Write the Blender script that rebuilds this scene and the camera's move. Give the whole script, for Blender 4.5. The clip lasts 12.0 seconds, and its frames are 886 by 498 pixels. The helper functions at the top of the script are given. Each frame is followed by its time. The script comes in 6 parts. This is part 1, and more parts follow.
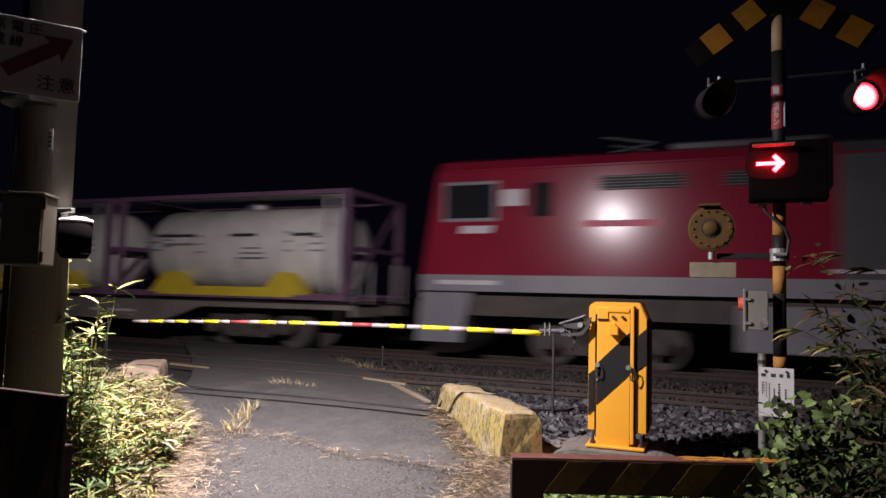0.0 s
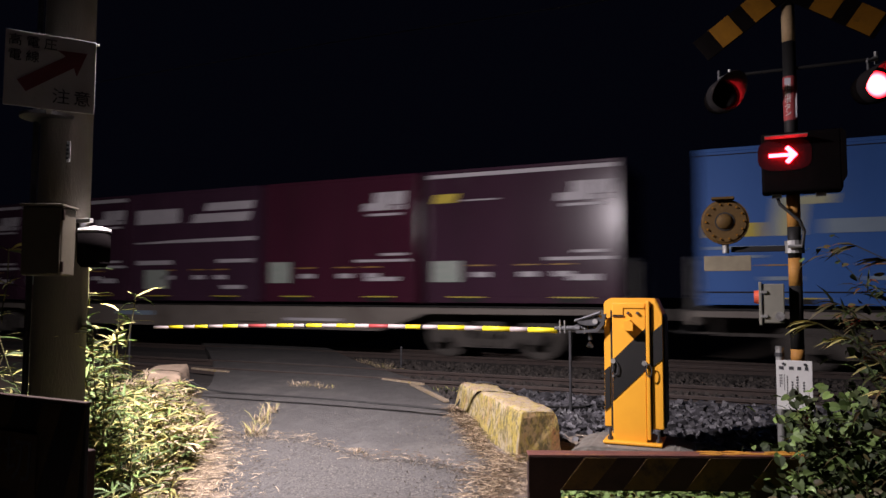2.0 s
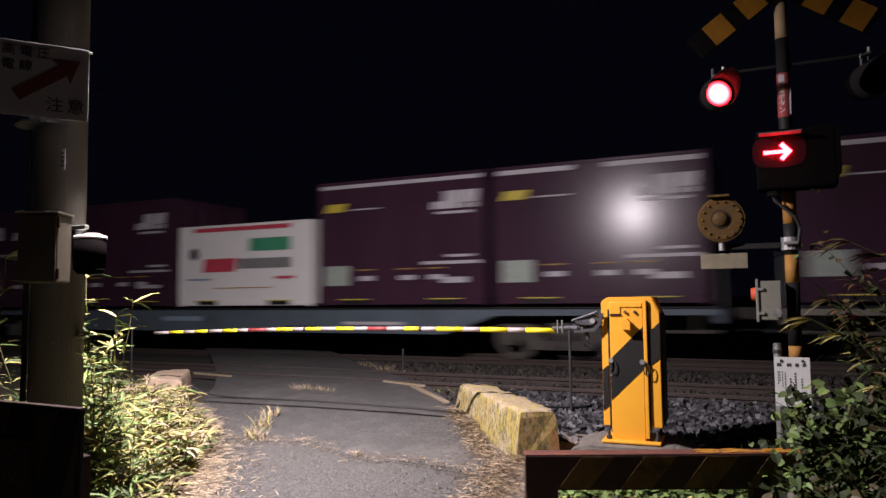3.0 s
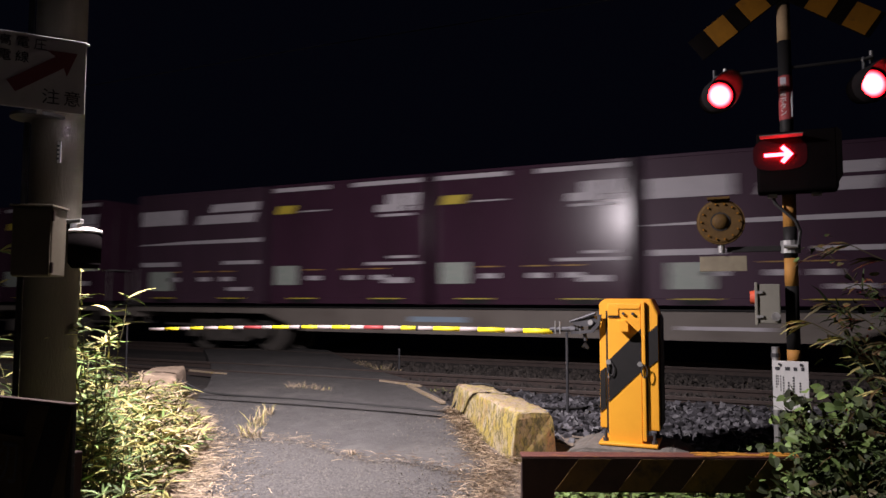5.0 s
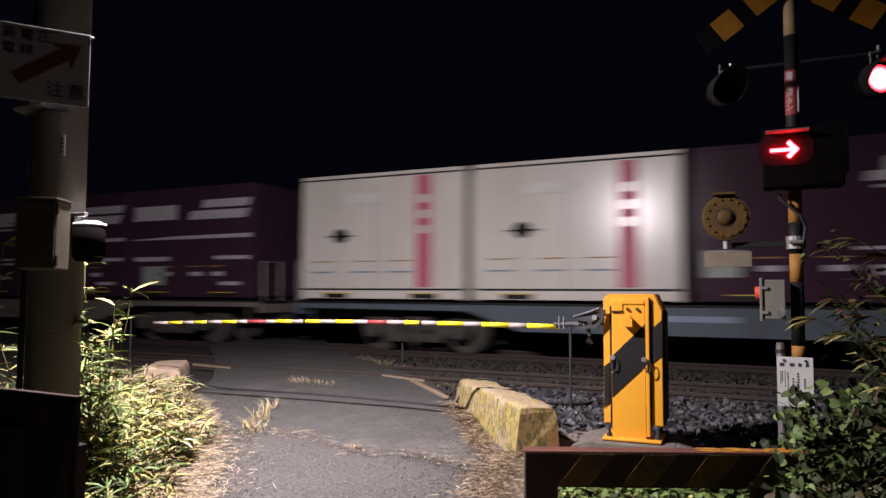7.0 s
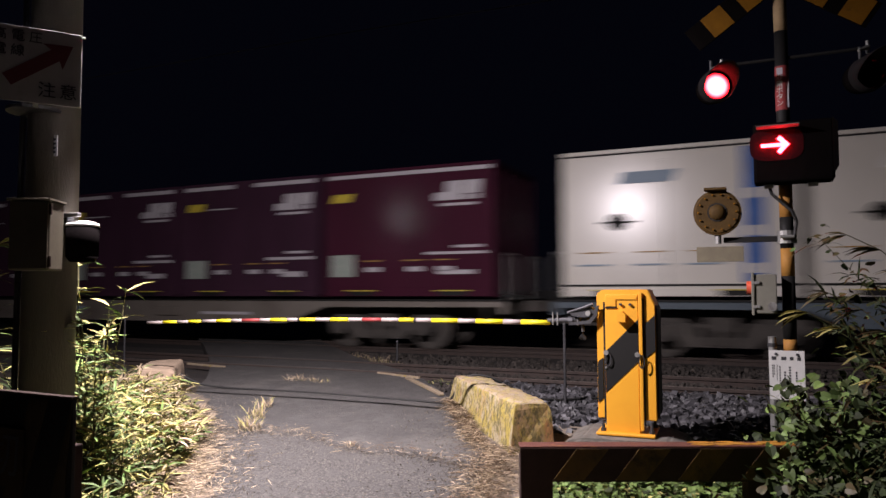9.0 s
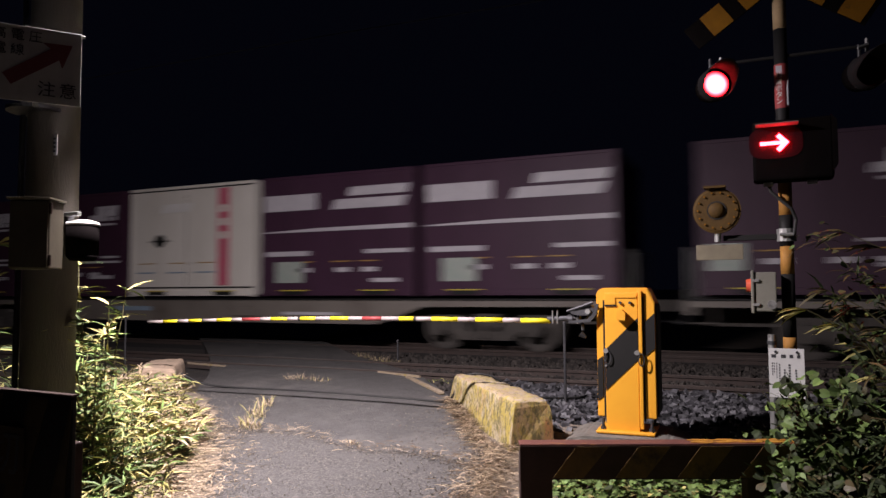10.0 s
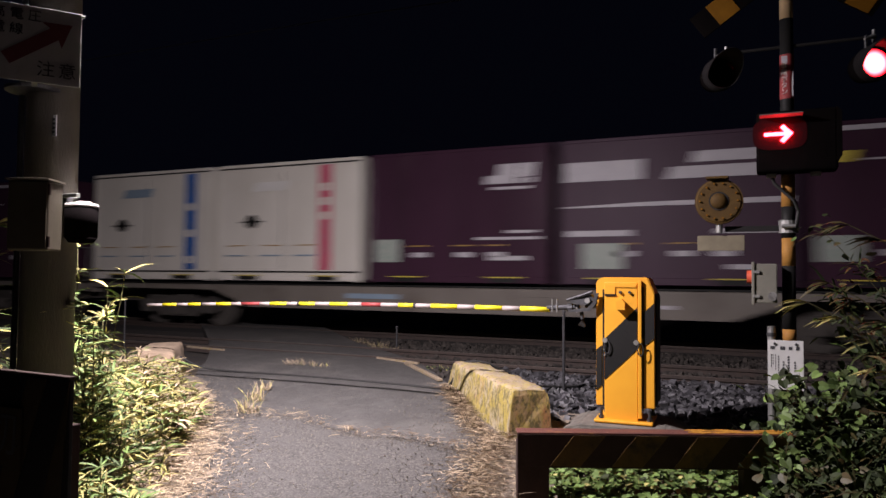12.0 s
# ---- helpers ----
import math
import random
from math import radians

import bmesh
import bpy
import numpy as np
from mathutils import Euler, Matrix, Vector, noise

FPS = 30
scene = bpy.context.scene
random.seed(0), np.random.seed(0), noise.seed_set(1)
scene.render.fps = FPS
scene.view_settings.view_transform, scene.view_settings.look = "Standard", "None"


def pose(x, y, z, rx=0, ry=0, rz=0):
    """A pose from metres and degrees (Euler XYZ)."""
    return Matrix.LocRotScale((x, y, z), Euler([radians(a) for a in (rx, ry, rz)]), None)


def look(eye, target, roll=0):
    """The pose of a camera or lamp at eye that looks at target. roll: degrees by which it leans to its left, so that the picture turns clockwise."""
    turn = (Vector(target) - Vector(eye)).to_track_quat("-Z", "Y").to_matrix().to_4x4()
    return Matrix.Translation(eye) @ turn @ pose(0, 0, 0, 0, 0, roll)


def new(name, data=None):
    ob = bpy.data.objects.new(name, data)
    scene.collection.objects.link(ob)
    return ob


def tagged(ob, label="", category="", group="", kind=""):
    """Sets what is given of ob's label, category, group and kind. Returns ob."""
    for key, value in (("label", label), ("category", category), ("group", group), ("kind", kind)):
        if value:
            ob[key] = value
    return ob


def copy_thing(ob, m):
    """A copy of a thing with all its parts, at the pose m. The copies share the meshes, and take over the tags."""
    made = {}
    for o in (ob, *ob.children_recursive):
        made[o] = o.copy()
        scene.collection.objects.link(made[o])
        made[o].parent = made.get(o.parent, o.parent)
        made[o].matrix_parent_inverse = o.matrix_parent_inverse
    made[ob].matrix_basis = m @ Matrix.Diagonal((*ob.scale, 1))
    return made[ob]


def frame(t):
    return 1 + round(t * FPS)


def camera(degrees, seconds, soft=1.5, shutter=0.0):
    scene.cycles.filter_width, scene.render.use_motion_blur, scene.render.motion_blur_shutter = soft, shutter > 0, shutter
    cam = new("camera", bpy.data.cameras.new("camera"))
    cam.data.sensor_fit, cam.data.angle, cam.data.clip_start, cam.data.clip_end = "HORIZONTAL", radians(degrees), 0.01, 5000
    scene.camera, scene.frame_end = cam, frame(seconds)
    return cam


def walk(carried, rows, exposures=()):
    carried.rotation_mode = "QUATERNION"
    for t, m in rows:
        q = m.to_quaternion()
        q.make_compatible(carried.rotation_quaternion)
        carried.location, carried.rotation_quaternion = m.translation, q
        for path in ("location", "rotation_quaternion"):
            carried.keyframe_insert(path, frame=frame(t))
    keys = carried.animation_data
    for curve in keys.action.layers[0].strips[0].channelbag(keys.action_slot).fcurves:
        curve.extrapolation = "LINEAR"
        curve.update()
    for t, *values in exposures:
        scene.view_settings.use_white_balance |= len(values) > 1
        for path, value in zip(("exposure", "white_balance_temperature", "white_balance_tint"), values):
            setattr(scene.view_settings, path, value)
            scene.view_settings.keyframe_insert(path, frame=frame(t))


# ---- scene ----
cam = camera(64.2, 12.0, shutter=0.4)
PATH = [
    (0, (-0.008, -0.02, 1.185), (-0.797, 1.813, 1.32), 1.5),
    (0.5, (0.0, -0.018, 1.19), (-0.782, 1.819, 1.309), 1.6),
    (1, (0.025, -0.037, 1.194), (-0.778, 1.791, 1.312), 1.3),
    (1.5, (0.034, -0.038, 1.187), (-0.788, 1.781, 1.313), 0.8),
    (2, (0.04, -0.037, 1.192), (-0.795, 1.776, 1.324), 0.2),
    (2.5, (0.065, -0.031, 1.2), (-0.776, 1.778, 1.335), -0.4),
    (3, (0.099, -0.023, 1.19), (-0.745, 1.785, 1.327), -0.6),
    (5, (0.078, 0.006, 1.182), (-0.759, 1.817, 1.32), 0.1),
    (5.5, (0.077, 0.001, 1.187), (-0.763, 1.811, 1.324), 0.2),
    (6, (0.081, 0.011, 1.173), (-0.766, 1.817, 1.308), 0.3),
    (6.5, (0.069, 0.008, 1.177), (-0.777, 1.815, 1.306), 0.3),
    (7, (0.067, 0.013, 1.176), (-0.778, 1.821, 1.301), 0.3),
    (9, (0.077, -0.003, 1.179), (-0.753, 1.813, 1.295), -0.2),
    (9.5, (0.084, -0.005, 1.169), (-0.747, 1.81, 1.285), -0.3),
    (10, (0.087, -0.004, 1.17), (-0.745, 1.811, 1.285), -0.3),
    (10.5, (0.091, -0.01, 1.169), (-0.741, 1.805, 1.283), -0.2),
    (11, (0.085, -0.006, 1.174), (-0.748, 1.809, 1.28), 0.1),
    (11.5, (0.081, 0.002, 1.167), (-0.751, 1.818, 1.263), 0.2),
    (12, (0.08, 0.013, 1.169), (-0.754, 1.83, 1.248), 0.5),
]
walk(cam, [(t, look(eye, target, roll)) for t, eye, target, roll in PATH])

# ---- night sky and the street lamp ----
world = bpy.data.worlds.new("night")
scene.world = world
world.use_nodes = True
wn = world.node_tree.nodes["Background"]
wn.inputs["Color"].default_value = (0.30, 0.33, 0.80, 1)
wn.inputs["Strength"].default_value = 0.0033

LAMP = Vector((-3.57, 3.28, 3.635))
lamp_data = bpy.data.lights.new("street_lamp_bulb", "AREA")
lamp_data.shape, lamp_data.size = "DISK", 0.13
lamp_data.energy = 725
lamp_data.color = (1.0, 0.885, 0.945)
lamp_light = new("street_lamp_bulb", lamp_data)
lamp_light.matrix_basis = look(LAMP, LAMP + Vector((-0.23, 0.45, -0.86)))
scene.view_settings.exposure = 0.0


# ---- materials ----
def nd(tree, kind, **inputs):
    node = tree.nodes.new(kind)
    for key, value in inputs.items():
        node.inputs[key.replace("_", " ")].default_value = value
    return node


def surf(name, col, col2=None, scale=3.0, rough=0.6, rough2=None, metal=0.0, bump=0.15, fine=60.0, stain=None, stain_amount=0.45,
         stain_scale=1.2, island=0.0, spec=0.5, stretch=(1, 1, 1)):
    """Painted, mineral or metal surface: two scales of colour variation, stains with a shape of their own, fine relief."""
    m = bpy.data.materials.new(name)
    m.use_nodes = True
    tr = m.node_tree
    link = tr.links.new
    bsdf = tr.nodes["Principled BSDF"]
    co = tr.nodes.new("ShaderNodeTexCoord")
    mp = tr.nodes.new("ShaderNodeMapping")
    mp.inputs["Scale"].default_value = stretch
    link(co.outputs["Object"], mp.inputs["Vector"])
    n1 = nd(tr, "ShaderNodeTexNoise", Scale=scale, Detail=6.0, Roughness=0.65)
    n2 = nd(tr, "ShaderNodeTexNoise", Scale=fine, Detail=4.0, Roughness=0.6)
    link(mp.outputs[0], n1.inputs["Vector"])
    link(mp.outputs[0], n2.inputs["Vector"])
    col2 = col2 or tuple(c * 0.7 for c in col)
    mix = tr.nodes.new("ShaderNodeMix")
    mix.data_type = "RGBA"
    mix.inputs["A"].default_value = (*col, 1)
    mix.inputs["B"].default_value = (*col2, 1)
    r1 = tr.nodes.new("ShaderNodeMapRange")
    r1.inputs["From Min"].default_value, r1.inputs["From Max"].default_value = 0.35, 0.65
    link(n1.outputs["Fac"], r1.inputs["Value"])
    link(r1.outputs[0], mix.inputs["Factor"])
    out = mix.outputs["Result"]
    if stain:
        n3 = nd(tr, "ShaderNodeTexNoise", Scale=stain_scale, Detail=8.0, Roughness=0.75)
        link(mp.outputs[0], n3.inputs["Vector"])
        r3 = tr.nodes.new("ShaderNodeMapRange")
        r3.inputs["From Min"].default_value = 1 - stain_amount
        r3.inputs["From Max"].default_value = 1.15 - stain_amount
        link(n3.outputs["Fac"], r3.inputs["Value"])
        ms = tr.nodes.new("ShaderNodeMix")
        ms.data_type = "RGBA"
        ms.inputs["B"].default_value = (*stain, 1)
        link(out, ms.inputs["A"])
        link(r3.outputs[0], ms.inputs["Factor"])
        out = ms.outputs["Result"]
    if island:
        ge = tr.nodes.new("ShaderNodeNewGeometry")
        hs = tr.nodes.new("ShaderNodeHueSaturation")
        rv = tr.nodes.new("ShaderNodeMapRange")
        rv.inputs["To Min"].default_value, rv.inputs["To Max"].default_value = 1 - island, 1 + island
        link(ge.outputs["Random Per Island"], rv.inputs["Value"])
        link(rv.outputs[0], hs.inputs["Value"])
        link(out, hs.inputs["Color"])
        out = hs.outputs["Color"]
    link(out, bsdf.inputs["Base Color"])
    rr = tr.nodes.new("ShaderNodeMapRange")
    rr.inputs["To Min"].default_value, rr.inputs["To Max"].default_value = rough, rough2 if rough2 is not None else min(1, rough + 0.15)
    link(n2.outputs["Fac"], rr.inputs["Value"])
    link(rr.outputs[0], bsdf.inputs["Roughness"])
    bsdf.inputs["Metallic"].default_value = metal
    bsdf.inputs["Specular IOR Level"].default_value = spec
    if bump:
        bp = nd(tr, "ShaderNodeBump", Strength=bump, Distance=0.01)
        link(n2.outputs["Fac"], bp.inputs["Height"])
        link(bp.outputs[0], bsdf.inputs["Normal"])
    return m


def glow(name, col, strength):
    m = bpy.data.materials.new(name)
    m.use_nodes = True
    bsdf = m.node_tree.nodes["Principled BSDF"]
    bsdf.inputs["Base Color"].default_value = (*col, 1)
    bsdf.inputs["Emission Color"].default_value = (*col, 1)
    bsdf.inputs["Emission Strength"].default_value = strength
    return m




def asphalt(name, binder, stone, dust, chip, chips_seen, dust_amount):
    """Worn asphalt: stone chips in dark binder, blotches, and pale dust in drifts."""
    m = bpy.data.materials.new(name)
    m.use_nodes = True
    tr = m.node_tree
    link = tr.links.new
    bsdf = tr.nodes["Principled BSDF"]
    co = tr.nodes.new("ShaderNodeTexCoord").outputs["Object"]

    def noise_at(scale, detail, rough, lo, hi, w=0.0):
        n = nd(tr, "ShaderNodeTexNoise", Scale=scale, Detail=detail, Roughness=rough)
        n.noise_dimensions = "4D"
        n.inputs["W"].default_value = w
        link(co, n.inputs["Vector"])
        r = tr.nodes.new("ShaderNodeMapRange")
        r.inputs["From Min"].default_value, r.inputs["From Max"].default_value = lo, hi
        link(n.outputs["Fac"], r.inputs["Value"])
        return r.outputs[0]

    def mixed(a, b, fac):
        mx = tr.nodes.new("ShaderNodeMix")
        mx.data_type = "RGBA"
        for key, v in (("A", a), ("B", b)):
            if isinstance(v, tuple):
                mx.inputs[key].default_value = (*v, 1)
            else:
                link(v, mx.inputs[key])
        link(fac, mx.inputs["Factor"])
        return mx.outputs["Result"]
    cells = nd(tr, "ShaderNodeTexVoronoi", Scale=chip, Randomness=1.0)
    link(co, cells.inputs["Vector"])
    pick = tr.nodes.new("ShaderNodeSeparateColor")
    link(cells.outputs["Color"], pick.inputs[0])
    shown = tr.nodes.new("ShaderNodeMapRange")
    shown.inputs["From Min"].default_value, shown.inputs["From Max"].default_value = 1 - chips_seen, 1.0
    link(pick.outputs[0], shown.inputs["Value"])
    col = mixed(binder, stone, shown.outputs[0])
    col = mixed(col, tuple(c * 0.5 for c in binder), noise_at(28, 6, 0.7, 0.52, 0.72, 1.0))
    col = mixed(col, tuple(c * 1.5 for c in binder), noise_at(5, 7, 0.7, 0.47, 0.66, 2.0))
    col = mixed(col, dust, noise_at(1.1, 9, 0.72, 0.62 - dust_amount, 0.86 - dust_amount, 3.0))
    link(col, bsdf.inputs["Base Color"])
    bsdf.inputs["Roughness"].default_value = 0.86
    bsdf.inputs["Specular IOR Level"].default_value = 0.35
    b1 = nd(tr, "ShaderNodeBump", Strength=0.75, Distance=0.006)
    b1.invert = True
    link(cells.outputs["Distance"], b1.inputs["Height"])
    b2 = nd(tr, "ShaderNodeBump", Strength=0.6, Distance=0.012)
    link(noise_at(22, 7, 0.7, 0.3, 0.7, 5.0), b2.inputs["Height"])
    link(b1.outputs[0], b2.inputs["Normal"])
    link(b2.outputs[0], bsdf.inputs["Normal"])
    return m


ASPHALT = asphalt("asphalt", (0.078, 0.075, 0.072), (0.125, 0.118, 0.11), (0.17, 0.158, 0.143), 150.0, 0.6, 0.10)
ASPHALT_COARSE = asphalt("coarse_asphalt", (0.066, 0.063, 0.060), (0.165, 0.154, 0.14), (0.165, 0.147, 0.122), 95.0, 0.7, 0.05)
CONCRETE = surf("concrete", (0.19, 0.175, 0.15), (0.12, 0.11, 0.095), 9, 0.88, bump=0.6, fine=60, stain=(0.075, 0.07, 0.055), stain_amount=0.48, stain_scale=6)
POLE_CONCRETE = surf("pole_concrete", (0.105, 0.094, 0.076), (0.075, 0.067, 0.056), 3, 0.85, bump=0.3, fine=80, stain=(0.05, 0.044, 0.034), stain_amount=0.42, stretch=(1, 1, 0.3))
WORN_TOP = surf("worn_concrete_top", (0.37, 0.29, 0.205), (0.25, 0.20, 0.13), 20, 0.92, bump=0.9, fine=60, stain=(0.33, 0.24, 0.05), stain_amount=0.46, stain_scale=10)
PINK_STONE = surf("weathered_stone", (0.42, 0.31, 0.22), (0.30, 0.23, 0.16), 8, 0.9, bump=0.7, fine=50, stain=(0.18, 0.11, 0.06), stain_amount=0.44, stain_scale=9)
SOIL = surf("soil", (0.13, 0.10, 0.07), (0.08, 0.065, 0.045), 2, 0.95, bump=0.9, fine=30, stain=(0.18, 0.14, 0.09), stain_amount=0.42, stain_scale=3)
PALE_DIRT = surf("pale_straw_dirt", (0.27, 0.22, 0.165), (0.12, 0.10, 0.08), 30, 0.95, bump=1.0, fine=60, stain=(0.10, 0.085, 0.07), stain_amount=0.5, stain_scale=6)
GRIT = surf("pale_grit", (0.20, 0.175, 0.145), (0.13, 0.118, 0.105), 40, 0.9, bump=0.3, island=0.45)
GRAVEL_BED = surf("dark_ballast_bed", (0.05, 0.043, 0.038), (0.026, 0.023, 0.022), 26, 0.9, bump=1.0, fine=40, stain=(0.07, 0.056, 0.036), stain_amount=0.43, stain_scale=3)
STONES = surf("grey_ballast", (0.085, 0.083, 0.09), (0.03, 0.029, 0.031), 16, 0.42, bump=0.3, fine=90, island=0.85)
STONES_RUSTY = surf("rusty_ballast", (0.06, 0.05, 0.042), (0.032, 0.028, 0.025), 22, 0.85, bump=0.4, fine=90, island=0.5)
RAIL = surf("rusty_rail", (0.06, 0.042, 0.034), (0.04, 0.03, 0.026), 12, 0.75, bump=0.3, fine=80)
RAIL_TOP = surf("dull_rail_head", (0.17, 0.14, 0.12), (0.11, 0.09, 0.08), 8, 0.5, metal=0.4, bump=0.05)
SLEEPER = surf("old_sleeper", (0.13, 0.11, 0.095), (0.08, 0.07, 0.06), 6, 0.9, bump=0.6, fine=40)
PAPER_STRAW = surf("dry_straw", (0.54, 0.43, 0.29), (0.26, 0.2, 0.13), 20, 0.85, bump=0, island=0.6, spec=0.2)
DEAD_LEAF = surf("brown_dead_grass", (0.17, 0.12, 0.075), (0.085, 0.06, 0.04), 20, 0.9, bump=0, island=0.6, spec=0.1)
LEAF = surf("green_leaf", (0.15, 0.22, 0.06), (0.10, 0.165, 0.045), 12, 0.5, bump=0, island=0.5, spec=0.35)
LEAF_YELLOW = surf("yellowing_leaf", (0.46, 0.40, 0.15), (0.30, 0.29, 0.09), 12, 0.6, bump=0, island=0.5, spec=0.3)
# Leaf green sunk near black: weak light and shade are put into the colour.
LEAF_SHADED = surf("shaded_leaf", (0.026, 0.046, 0.013), (0.038, 0.048, 0.014), 9, 0.6, bump=0, island=0.6, spec=0.3)
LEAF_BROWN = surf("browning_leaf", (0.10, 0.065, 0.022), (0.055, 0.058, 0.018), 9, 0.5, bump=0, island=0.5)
STEM = surf("stem", (0.14, 0.13, 0.05), (0.09, 0.08, 0.035), 12, 0.7, bump=0)
YELLOW = surf("signal_yellow_paint", (0.84, 0.40, 0.028), (0.78, 0.355, 0.025), 2, 0.42, bump=0.05, fine=120, stain=(0.58, 0.26, 0.025), stain_amount=0.38, stain_scale=5)
BLACK = surf("black_paint", (0.011, 0.011, 0.011), (0.017, 0.016, 0.015), 3, 0.55, bump=0.08, fine=90, spec=0.25)
BLACK_MATT = surf("matt_black_housing", (0.0035, 0.003, 0.003), (0.006, 0.005, 0.005), 3, 0.8, bump=0.08, fine=90, spec=0.0)
DULL_YELLOW = surf("dull_yellow_plate", (0.20, 0.088, 0.005), (0.15, 0.066, 0.005), 6, 0.7, bump=0.1, stain=(0.075, 0.036, 0.008), stain_amount=0.4, stain_scale=9, spec=0.15)
POST_YELLOW = surf("chipped_post_yellow", (0.44, 0.22, 0.05), (0.34, 0.16, 0.04), 9, 0.6, bump=0.2, stain=(0.035, 0.025, 0.018), stain_amount=0.42, stain_scale=13, spec=0.25)
POST_PALE = surf("bleached_post_yellow", (0.42, 0.30, 0.17), (0.34, 0.24, 0.13), 7, 0.65, bump=0.15, stain=(0.16, 0.11, 0.07), stain_amount=0.4, stain_scale=10, spec=0.2)
BELL = surf("grimy_brown_yellow_bell", (0.085, 0.048, 0.012), (0.06, 0.034, 0.01), 8, 0.65, bump=0.15, stain=(0.035, 0.02, 0.008), stain_amount=0.42, stain_scale=10, spec=0.2)
HOOD = surf("black_hood", (0.018, 0.016, 0.017), (0.013, 0.012, 0.012), 5, 0.75, bump=0.05, spec=0.08)
DIRTY_YELLOW = surf("dirty_yellow_paint", (0.15, 0.085, 0.012), (0.085, 0.048, 0.01), 6, 0.75, bump=0.2, stain=(0.03, 0.018, 0.011), stain_amount=0.5, stain_scale=4)
RUST_YELLOW = surf("rusted_yellow_top", (0.16, 0.055, 0.035), (0.10, 0.036, 0.028), 7, 0.7, bump=0.4, stain=(0.52, 0.24, 0.02), stain_amount=0.46, stain_scale=2.6, stretch=(1, 3, 1))
# Blotchy yellow taken near black: the board's unlit side is painted in.
BOARD_YELLOW = surf("shaded_board_yellow", (0.045, 0.027, 0.006), (0.03, 0.018, 0.005), 6, 0.75, bump=0.2, stain=(0.015, 0.01, 0.006), stain_amount=0.46, stain_scale=5)
OLD_PAINT = surf("flaking_orange_yellow_paint", (0.55, 0.27, 0.025), (0.38, 0.16, 0.02), 14, 0.65, bump=0.4, stain=(0.17, 0.06, 0.025), stain_amount=0.46, stain_scale=11)
RUST = surf("dark_rust", (0.045, 0.022, 0.015), (0.03, 0.015, 0.011), 10, 0.85, bump=0.25, fine=50)
GALV = surf("galvanised_steel", (0.42, 0.42, 0.40), (0.30, 0.30, 0.29), 10, 0.45, metal=0.7, bump=0.15, stain=(0.16, 0.15, 0.14), stain_amount=0.42, stain_scale=8)
DARK_STEEL = surf("dark_steel", (0.085, 0.085, 0.09), (0.05, 0.05, 0.052), 10, 0.5, metal=0.6, bump=0.2)
GREY_BOX = surf("grey_enamel", (0.21, 0.205, 0.165), (0.17, 0.165, 0.135), 4, 0.5, bump=0.08, stain=(0.16, 0.13, 0.09), stain_amount=0.38, stain_scale=6)
DIM_PLATE = surf("grimy_beige_plate", (0.20, 0.175, 0.115), (0.14, 0.12, 0.08), 5, 0.65, bump=0.1, stain=(0.08, 0.065, 0.04), stain_amount=0.42, stain_scale=7)
TAN_BOX = surf("beige_enamel", (0.10, 0.085, 0.055), (0.08, 0.067, 0.044), 4, 0.6, bump=0.08, stain=(0.055, 0.033, 0.02), stain_amount=0.42, stain_scale=7)
WHITE = surf("white_paint", (0.74, 0.73, 0.70), (0.66, 0.65, 0.61), 4, 0.5, bump=0.05, stain=(0.45, 0.42, 0.36), stain_amount=0.36, stain_scale=5)
WHITE_SIGN = surf("white_sign_plate", (0.64, 0.64, 0.62), (0.55, 0.55, 0.53), 3, 0.6, bump=0.03, stain=(0.40, 0.38, 0.34), stain_amount=0.36, stain_scale=5)
# Darker copy of the white plate: shade on the pole's near side, as colour.
SHADED_SIGN = surf("shaded_sign_plate", (0.47, 0.47, 0.47), (0.39, 0.39, 0.38), 3, 0.65, bump=0.03, stain=(0.27, 0.26, 0.24), stain_amount=0.4, stain_scale=5)
SIGN_RED = surf("faded_red", (0.34, 0.05, 0.05), (0.28, 0.04, 0.04), 5, 0.6, bump=0.03)
ARROW_RED = surf("faded_dark_red", (0.17, 0.04, 0.045), (0.14, 0.035, 0.04), 5, 0.65, bump=0.03)
BUTTON_RED = surf("orange_red_plastic", (0.70, 0.11, 0.05), (0.62, 0.09, 0.04), 5, 0.4, bump=0.03)
ARM_YELLOW = surf("reflective_yellow", (0.85, 0.72, 0.02), (0.78, 0.66, 0.02), 6, 0.45, bump=0.02)
ARM_WHITE = surf("reflective_white", (0.40, 0.345, 0.325), (0.34, 0.29, 0.275), 6, 0.5, bump=0.02, stain=(0.2, 0.17, 0.15), stain_amount=0.4, stain_scale=9)
ARM_RED = surf("reflective_red", (0.3, 0.045, 0.045), (0.25, 0.035, 0.035), 6, 0.5, bump=0.02)
RUBBER = surf("black_rubber", (0.016, 0.016, 0.016), (0.025, 0.024, 0.022), 10, 0.6, bump=0.05)
INK = surf("dark_print", (0.03, 0.03, 0.035), (0.04, 0.04, 0.045), 10, 0.6, bump=0)


